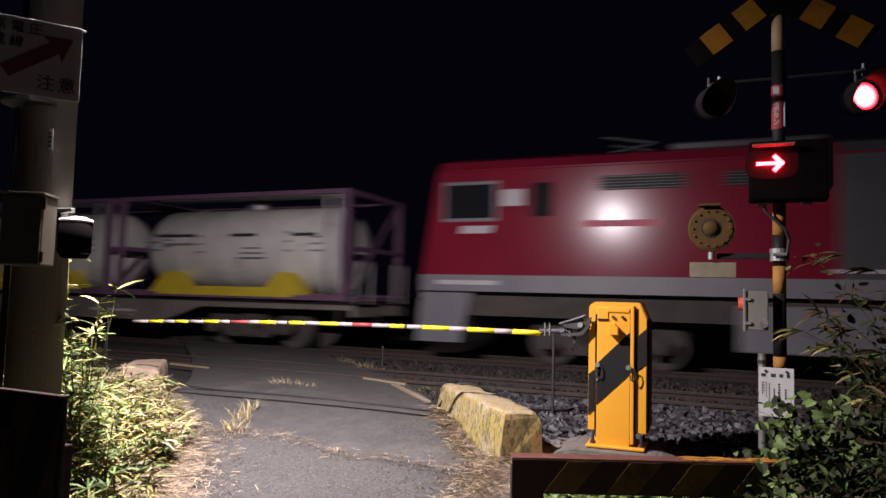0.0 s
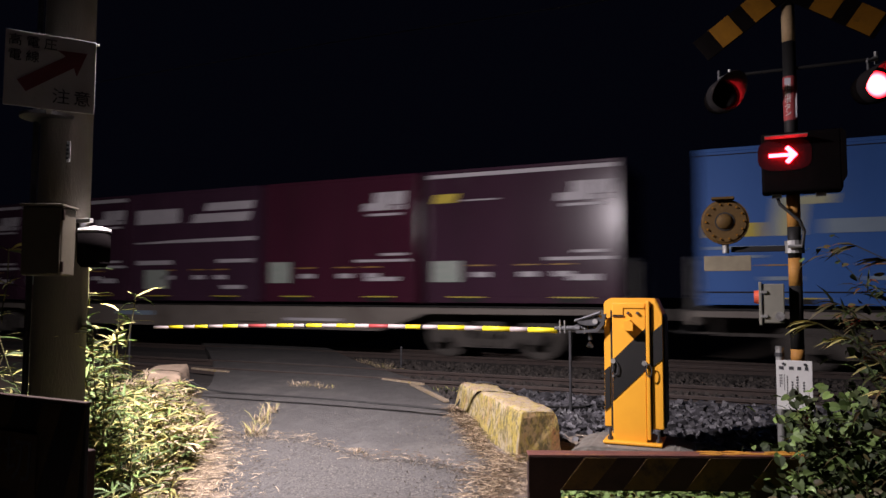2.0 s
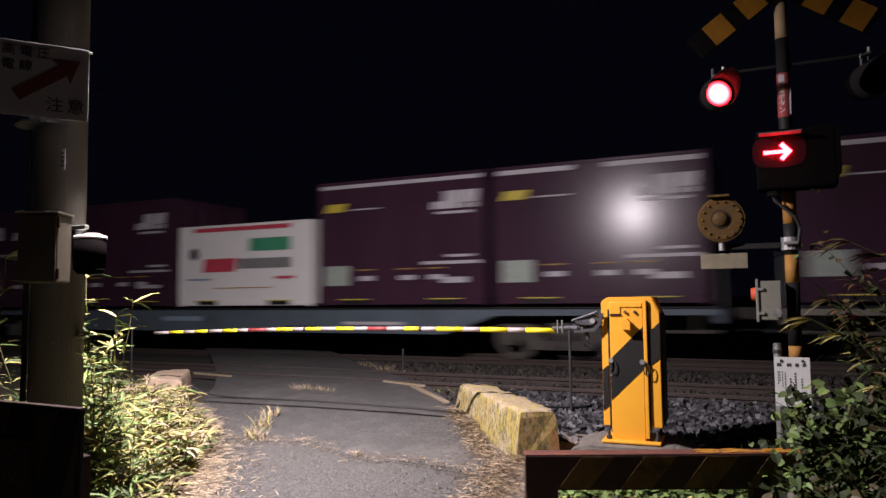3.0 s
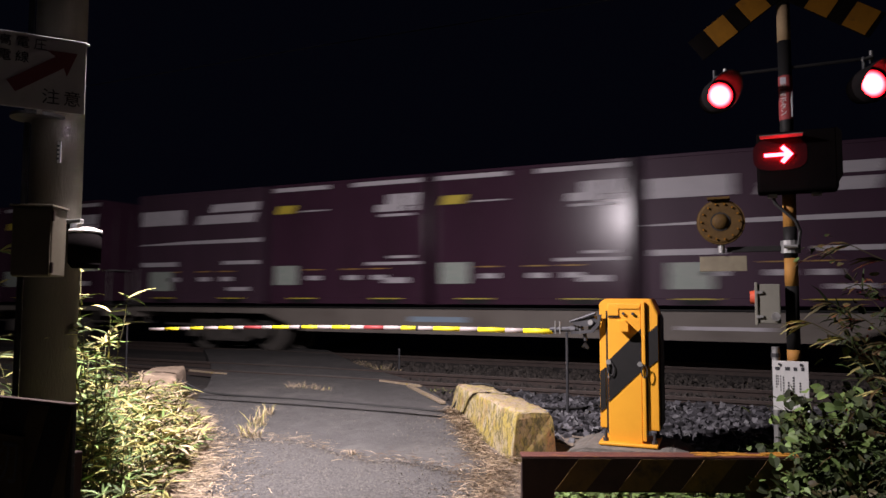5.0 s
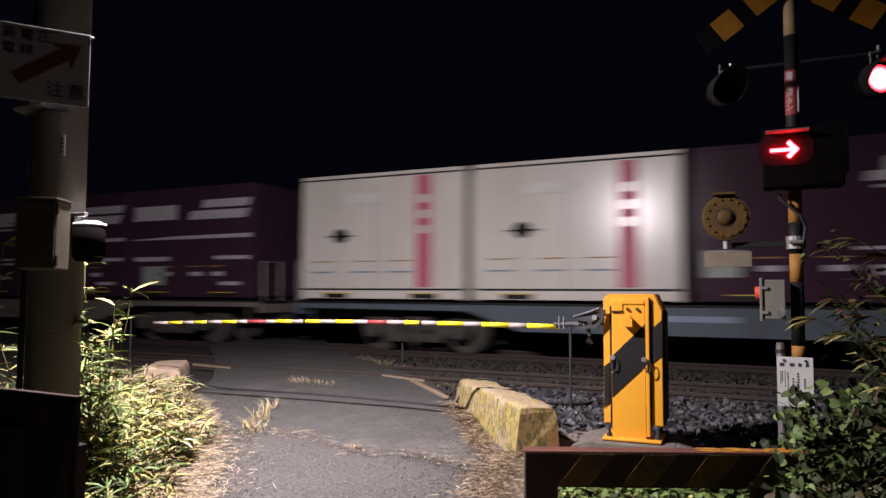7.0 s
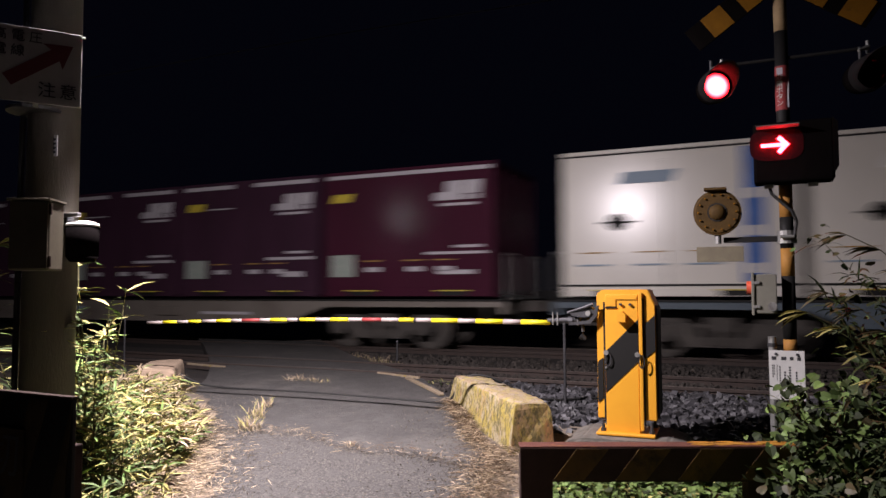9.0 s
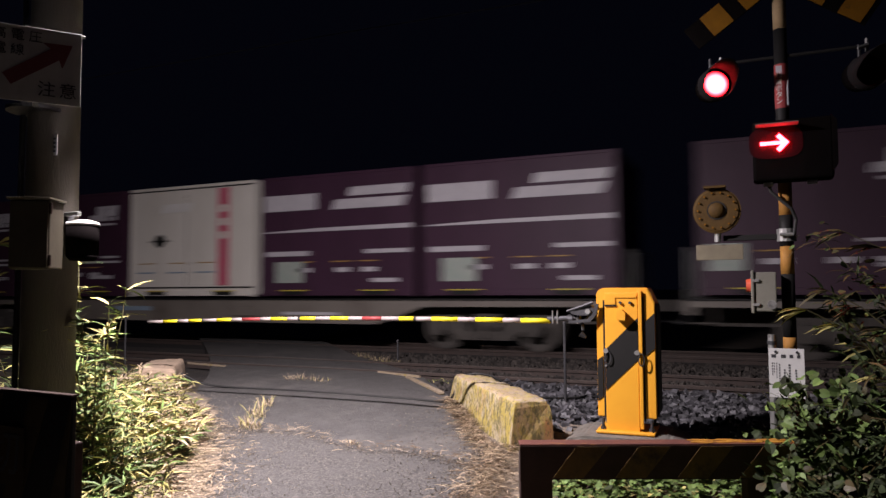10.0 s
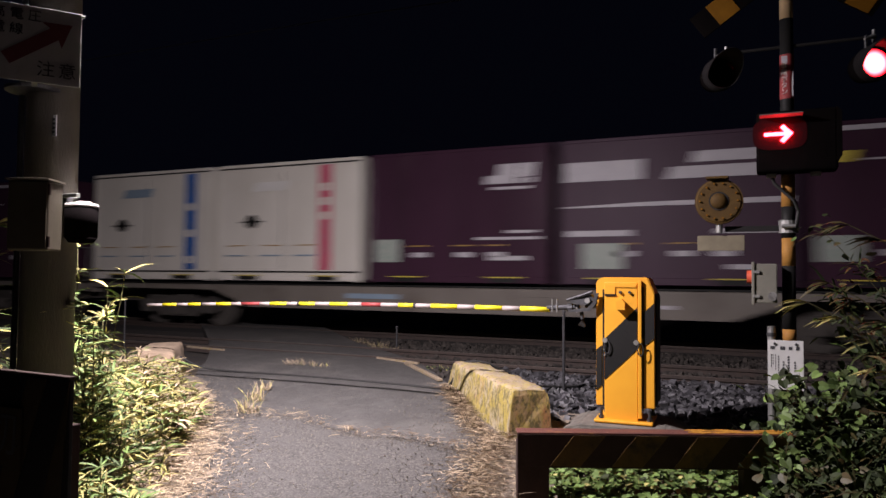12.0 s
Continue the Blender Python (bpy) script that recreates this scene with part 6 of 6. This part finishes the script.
def tank_container():
    t = thing("tank_container", pose(0, 0, 0), "white tank in a mauve steel frame with yellow saddles", "tank container", "tank containers")
    L, H = L20, 2.3
    for s in (-1, 1):
        for z in (0.06, H - 0.05):
            part("side_beam", box(B(), (0, s * 1.17, z), (L, 0.09, 0.1), bevel=0.01), TANK_FRAME, t)
        for e in (-1, 1):
            part("corner_post", box(B(), (e * (L / 2 - 0.06), s * 1.16, H / 2), (0.13, 0.12, H), bevel=0.012), TANK_FRAME, t)
            part("brace", rod(B(), (e * (L / 2 - 0.1), s * 1.15, 0.1), (e * (L / 2 - 1.0), s * 1.12, 0.1), 0.05, seg=8), TANK_FRAME, t)
    for e in (-1, 1):
        for z in (0.06, H - 0.05, 1.1):
            part("end_beam", box(B(), (e * (L / 2 - 0.06), 0, z), (0.1, 2.3, 0.1), bevel=0.01), TANK_FRAME, t)
        part("end_brace", rod(B(), (e * (L / 2 - 0.06), -1.1, 0.1), (e * (L / 2 - 0.06), 1.1, H - 0.1), 0.04, seg=8), TANK_FRAME, t)
    bm = B()
    prof = [(-2.72, 0.25), (-2.66, 0.62), (-2.5, 0.85), (-2.3, 0.95), (2.3, 0.95), (2.5, 0.85), (2.66, 0.62), (2.72, 0.25)]
    n = 36
    rings = [[bm.verts.new((x, r * math.cos(k / n * math.tau), 1.12 + r * math.sin(k / n * math.tau))) for k in range(n)] for x, r in prof]
    for a, b in zip(rings, rings[1:]):
        for k in range(n):
            bm.faces.new((a[k], a[(k + 1) % n], b[(k + 1) % n], b[k]))
    bm.faces.new(rings[0])
    bm.faces.new(rings[-1])
    bmesh.ops.recalc_face_normals(bm, faces=bm.faces)
    smooth(part("tank_shell", bm, TANK_WHITE, t))
    for x in (-1.5, -0.3, 0.9, 2.0):
        smooth(part("shell_band", rod(B(), (x - 0.03, 0, 1.12), (x + 0.03, 0, 1.12), 0.957, seg=36), TANK_WHITE, t))
    for x in (-1.6, 1.5):
        part("saddle", prism(B(), [(x - 0.55, 0.1), (x + 0.55, 0.1), (x + 0.14, 0.58), (x - 0.14, 0.58)], "y", -1.13, -0.7), TANK_YELLOW, t, "yellow saddle plate")
    part("yellow_beam", box(B(), (0, -1.195, 0.16), (3.7, 0.05, 0.2)), TANK_YELLOW, t)
    for x, w in ((-1.6, 1.1), (0.3, 0.7), (1.9, 0.6)):
        part("text_bar", box(B(), (x, -0.955, 1.4), (w, 0.02, 0.06)), INK, t)
    part("text_bar", box(B(), (-1.5, -0.957, 1.2), (0.9, 0.02, 0.05)), LOCO_GREY, t)
    for x, w, z, hh in ((-2.25, 0.3, 1.25, 0.5), (-1.85, 0.18, 1.3, 0.42), (-0.9, 0.14, 1.2, 0.5), (0.55, 0.5, 1.0, 0.3), (1.5, 0.12, 1.25, 0.55), (2.2, 0.22, 1.2, 0.4)):
        for k in range(3):
            part("data_line", box(B(), (x, -0.95, z + (k - 1) * hh * 0.36), (w * (1.5 - 0.3 * k), 0.02, 0.035)), LOCO_GREY, t)
    part("ladder_stile", rod(B(), (2.55, -1.13, 0.1), (2.55, -1.13, H - 0.05), 0.025, seg=8), GALV, t)
    part("ladder_stile", rod(B(), (2.85, -1.13, 0.1), (2.85, -1.13, H - 0.05), 0.025, seg=8), GALV, t)
    part("walkway", box(B(), (0, -0.3, H - 0.02), (5.2, 0.4, 0.03)), GALV, t)
    part("manhole", rod(B(), (0, 0, 2.05), (0, 0, 2.2), 0.28, seg=20), GALV, t)
    return t


def bogie(parent, x):
    b = part("bogie", box(B(), (0, 0, 0.58), (0.5, 1.7, 0.25)), UNDER, parent)
    b.location = (x, 0, 0)
    for s in (-1, 1):
        bm = B()
        prism(bm, [(-1.2, 0.52), (-0.95, 0.62), (-0.4, 0.62), (-0.3, 0.38), (0.3, 0.38), (0.4, 0.62), (0.95, 0.62), (1.2, 0.52), (1.15, 0.36), (0.75, 0.4), (0.55, 0.22), (-0.55, 0.22), (-0.75, 0.4), (-1.15, 0.36)], "y", s * 0.92 - 0.06, s * 0.92 + 0.06)
        part("side_frame", bm, UNDER, b)
    for e in (-0.95, 0.95):
        bm = B()
        for s in (-1, 1):
            rod(bm, (e, s * 0.5, 0.43), (e, s * 0.62, 0.43), 0.43, seg=28)
            rod(bm, (e, s * 0.48, 0.43), (e, s * 0.51, 0.43), 0.455, seg=28)
        rod(bm, (e, -0.95, 0.43), (e, 0.95, 0.43), 0.07, seg=10)
        part("wheelset", bm, UNDER, b)
        for s in (-1, 1):
            part("axle_box", box(B(), (e, s * 0.99, 0.44), (0.3, 0.14, 0.3), bevel=0.03), UNDER, b)
    for k in (-0.16, 0, 0.16):
        part("spring", rod(B(), (k, -0.98, 0.26), (k, -0.98, 0.5), 0.06, seg=10), UNDER, b)


def wagon(sill, label):
    """A flat container wagon on two bogies, with fish-bellied side sills."""
    t = thing("flat_wagon", pose(0, 0, 0), label, "flat wagon", "flat wagons")
    hl = 9.85
    part("deck", box(B(), (0, 0, 0.96), (2 * hl, 2.2, 0.07)), UNDER, t)
    for s in (-1, 1):
        part("side_sill", prism(B(), [(-hl, 0.985), (hl, 0.985), (hl, 0.86), (5.9, 0.84), (4.9, 0.5), (-4.9, 0.5), (-5.9, 0.84), (-hl, 0.86)], "y", s * 1.13 - 0.03, s * 1.13 + 0.03), sill, t)
        part("deck_edge", box(B(), (0, s * 1.16, 0.985), (2 * hl, 0.08, 0.03)), BLACK, t)
        part("lower_flange", box(B(), (0, s * 1.13, 0.5), (9.8, 0.16, 0.02)), sill, t)
        for e in (-1, 1):
            part("end_step", box(B(), (e * (hl - 0.25), s * 1.1, 0.6), (0.4, 0.1, 0.03)), UNDER, t)
            part("handrail", path_tube(B(), [(e * (hl - 0.02), s * 1.08, 0.98), (e * (hl - 0.02), s * 1.08, 1.85), (e * (hl - 0.02), s * 0.5, 1.85), (e * (hl - 0.02), s * 0.5, 0.98)], 0.016, seg=6), GALV, t)
            part("step_post", box(B(), (e * (hl - 0.42), s * 1.1, 0.75), (0.03, 0.06, 0.3)), UNDER, t)
    for e in (-1, 1):
        part("headstock", box(B(), (e * (hl - 0.06), 0, 0.86), (0.12, 2.3, 0.26)), sill, t)
        part("coupler", box(B(), (e * (hl + 0.2), 0, 0.86), (0.42, 0.2, 0.22), bevel=0.03), UNDER, t)
        part("brake_hose", path_tube(B(), [(e * (hl + 0.02), -0.35, 0.8), (e * (hl + 0.15), -0.37, 0.55), (e * (hl + 0.32), -0.35, 0.6)], 0.025, seg=6), RUBBER, t)
        bogie(t, e * 7.1)
    part("centre_sill", box(B(), (0, 0, 0.72), (2 * hl - 0.3, 0.45, 0.42)), UNDER, t)
    part("brake_box", box(B(), (1.6, -1.19, 0.72), (0.7, 0.06, 0.2), bevel=0.02), sill, t)
    part("number_bar", plate(B(), -2.4, -1.2, 0.72, 0.82, y=-1.16), MARK_GREY, t)
    part("number_bar", plate(B(), 2.6, 4.0, 0.66, 0.72, y=-1.16), MARK_WHITE, t)
    return t


def locomotive():
    """Rear section of a red electric locomotive: x = 0 is its rear end."""
    t = thing("locomotive", pose(0, 0, 0), "red and grey electric locomotive with dark cab windows", "locomotive")
    Y = -1.36
    L = 24.0
    prof = [(-1.36, 1.6), (-1.36, 3.5), (-1.2, 3.72), (-0.85, 3.83), (0.85, 3.83), (1.2, 3.72), (1.36, 3.5), (1.36, 1.6)]
    low = [(-1.36, 1.3), (-1.36, 1.6), (1.36, 1.6), (1.36, 1.3)]

    def shell(name, x0, x1, outline, m, rake=0.0, label=""):
        bm = B()
        a = [bm.verts.new((x0 + rake * max(0, z - 2.3), y, z)) for y, z in outline]
        b = [bm.verts.new((x1, y, z)) for y, z in outline]
        n = len(outline)
        bm.faces.new(a)
        bm.faces.new(b[::-1])
        for i in range(n):
            bm.faces.new((a[i], b[i], b[(i + 1) % n], a[(i + 1) % n]))
        bmesh.ops.recalc_face_normals(bm, faces=bm.faces)
        return part(name, bm, m, t, label)
    shell("rear_body", 0.0, 6.9, prof, LOCO_RED, 0.22, "glossy red body shell")
    shell("middle_body", 6.9, 17, prof, LOCO_DARK, 0, "dark grey body shell")
    shell("front_body", 17, L, prof, LOCO_RED, 0, "glossy red body shell")
    shell("lower_band", -0.02, L, low, LOCO_GREY, 0, "grey skirt band")
    part("roof_edge", box(B(), (L / 2, Y + 0.03, 3.53), (L - 1.0, 0.04, 0.03)), LOCO_RED, t)
    part("white_line", box(B(), (15, Y - 0.004, 1.72), (16.4, 0.006, 0.06)), MARK_WHITE, t)
    cab = part("cab_window", box(B(), (0.93, Y - 0.004, 2.95), (0.95, 0.012, 0.62), bevel=0.004), GLASS_DARK, t, "dark cab side window")
    part("window_frame", box(B(), (0.93, Y - 0.001, 2.95), (1.07, 0.008, 0.74), bevel=0.003), LOCO_GREY, t)
    part("pale_plate", box(B(), (1.75, Y - 0.004, 3.0), (0.42, 0.008, 0.3)), MARK_WHITE, t)
    part("cab_door", box(B(), (2.3, Y - 0.003, 2.5), (0.5, 0.008, 1.6)), LOCO_RED, t)
    part("door_window", box(B(), (2.3, Y - 0.009, 2.95), (0.36, 0.008, 0.6)), GLASS_DARK, t)
    part("mark_block", plate(B(), 0.75, 1.35, 2.36, 2.5, 0.04, y=Y), MARK_WHITE, t)
    for x in (4.0, 6.0, 8.4, 10.6, 12.8):
        g = part("air_grille", box(B(), (x, Y - 0.004, 3.2), (1.4, 0.012, 0.25)), BLACK, t, "dark air intake grille")
        for k in range(5):
            part("louvre", box(B(), (x, Y - 0.012, 3.1 + k * 0.05), (1.38, 0.012, 0.012)), LOCO_DARK, g)
    part("lettering_bar", plate(B(), 3.0, 4.3, 2.45, 2.56, 0, y=Y), MARK_PINK, t)
    part("lettering_bar", plate(B(), 0.3, 1.5, 1.42, 1.5, 0, y=Y), MARK_WHITE, t)
    part("rear_window", box(B(), (0.13, 0, 2.95), (0.03, 2.0, 0.7)), GLASS_DARK, t)
    part("snow_plough", prism(B(), [(-0.15, 0.35), (0.75, 0.35), (0.95, 1.3), (-0.05, 1.3)], "y", -1.25, 1.25), LOCO_GREY, t, "grey skirt plate")
    part("tail_light", rod(B(), (-0.03, -0.95, 1.95), (0.01, -0.95, 1.95), 0.07, seg=14), BUTTON_RED, t)
    part("underframe", box(B(), (L / 2, 0, 1.08), (L - 1.2, 2.2, 0.44)), UNDER, t)
    part("equipment_box", box(B(), (6.6, -1.1, 0.8), (2.2, 0.4, 0.75), bevel=0.03), LOCO_GREY, t)
    part("equipment_box", box(B(), (14.0, -1.1, 0.8), (2.6, 0.4, 0.75), bevel=0.03), LOCO_GREY, t)
    for x in (3.3, 10.3, 18.3):
        bogie(t, x)
    for x in (3.2, 11):
        bm = path_tube(B(), [(x, -0.5, 3.86), (x + 0.9, -0.4, 4.05), (x, -0.35, 4.22), (x, 0.35, 4.22), (x + 0.9, 0.4, 4.05), (x, 0.5, 3.86)], 0.025, seg=6)
        part("pantograph", bm, DARK_STEEL, t)
        part("insulator", rod(B(), (x - 0.6, 0, 3.82), (x - 0.6, 0, 4.0), 0.07, seg=10), LOCO_GREY, t)
    part("roof_duct", box(B(), (5.6, 0, 3.9), (2.4, 1.3, 0.18), bevel=0.04), LOCO_DARK, t)
    return t


# ---- make-up of the train: rear end of each wagon's last container, from the front backwards ----
PITCH, REAR0, DECK = 20.6, -27.6, 1.03
KINDS = {
    "S": container_striped(False), "Z": container_striped(True), "M": container_plain(MAROON, "maroon container with a pale railway mark"),
    "R": container_plain(MAROON, "ribbed maroon container with a pale railway mark", 12), "P": container_plain(PURPLE, "plain plum container with a pale railway mark"),
    "F": container_plain(PLUM_FADED, "faded greyish plum container with a pale mark"), "B": container_big_mark(PLUM_MATT), "G": container_big_mark(PLUM_FADED),
    "w": container_white(MARK_PINK, "off-white container with a pinkish red band"), "b": container_white(MARK_BLUE, "off-white container with a blue band"),
    "L": container_low(),
    "u": container_blue(C_BLUE_MATT, False, "blue long container with pale lettering blocks"), "c": container_blue(C_BLUE, True, "blue long container with a yellow chevron"),
    "t": container_blue(C_TEAL, False, "weathered teal-blue long container"), "k": tank_container(),
}
# front to rear of each wagon
CONSIST = ["kku", "tcu", "SMBZS", "ZSLPB", "wSBPZ", "BBZZG", "ZSFbS", "FBPww", "BBPSb", "SPBwb", "RZZZF", "BBwPP", "BPBPR", "SBPwb", "SPBSZ"]
wagon_a, wagon_b = wagon(SILL, "taupe-grey flat container wagon"), wagon(SILL_BLUE, "blue-grey flat container wagon")
used = set()


def place(template, key, along, z):
    if key in used:
        ob = copy_thing(template, pose(along, TRAIN_Y, z))
    else:
        used.add(key)
        ob = template
        ob.matrix_basis = pose(along, TRAIN_Y, z)
    train.append((ob, along, z))


for w, load in enumerate(CONSIST):
    rear = REAR0 - PITCH * w
    blue = w in (3, 7, 9, 12)
    place(wagon_b if blue else wagon_a, "wagon_b" if blue else "wagon_a", rear + 9.65, 0.0)
    pitch, length = (6.53, L20) if len(load) == 3 else (3.9, 3.715)
    for i, kind in enumerate(reversed(load)):
        place(KINDS[kind], kind, rear + length / 2 + i * pitch, DECK)
loco = locomotive()
place(loco, "locomotive", -6.55, 0.0)

SPEED = 23.4
SLIP = [(0, 0.93), (0.5, 0.2), (1.0, -0.1), (1.5, 0.5), (2.0, 0.44), (2.5, 0.1), (3.0, -0.95), (5.0, 0.05), (5.5, -0.8), (6.0, -1.5), (6.5, -0.95), (7.0, -0.9),
        (9.0, -0.77), (9.5, -0.73), (10.0, -1.33), (10.5, -1.35), (11.0, -0.2), (11.5, -0.35), (12.0, -0.35)]


def travelled(t):
    """How far the train has gone at t seconds."""
    for (a, da), (b, db) in zip(SLIP, SLIP[1:]):
        if t <= b:
            return SPEED * t + mixv(da, db, (t - a) / (b - a))
    return SPEED * t + SLIP[-1][1]


# the lamps change over every 0.608 s, the left one first
CHANGES = [0.105 + 0.6115 * i + {4: 0.06, 17: 0.07}.get(i, 0.0) for i in range(20)]


def disc_rows(lit_at_start):
    rows = [(0, pose(0, 0, 0, 0, 0, 0 if lit_at_start else 180))]
    angle = 0 if lit_at_start else 180
    for c in CHANGES:
        c += 0.06 if angle % 360 == 0 else -0.065  # a lamp fades a moment after the other has lit
        for k in range(4):
            rows.append((c + (k - 1.5) / FPS, pose(0, 0, 0, 0, 0, angle + 60 * k)))
        angle += 180
    rows.append((12.0, pose(0, 0, 0, 0, 0, angle)))
    return rows


def motions():
    times = sorted({i * 0.5 for i in range(25)} | {t for t, _ in SLIP})
    for ob, along, z in train:
        walk(ob, [(t, pose(along + travelled(t), TRAIN_Y, z)) for t in times])
    walk(left_disc, disc_rows(False))
    walk(right_disc, disc_rows(True))


motions()
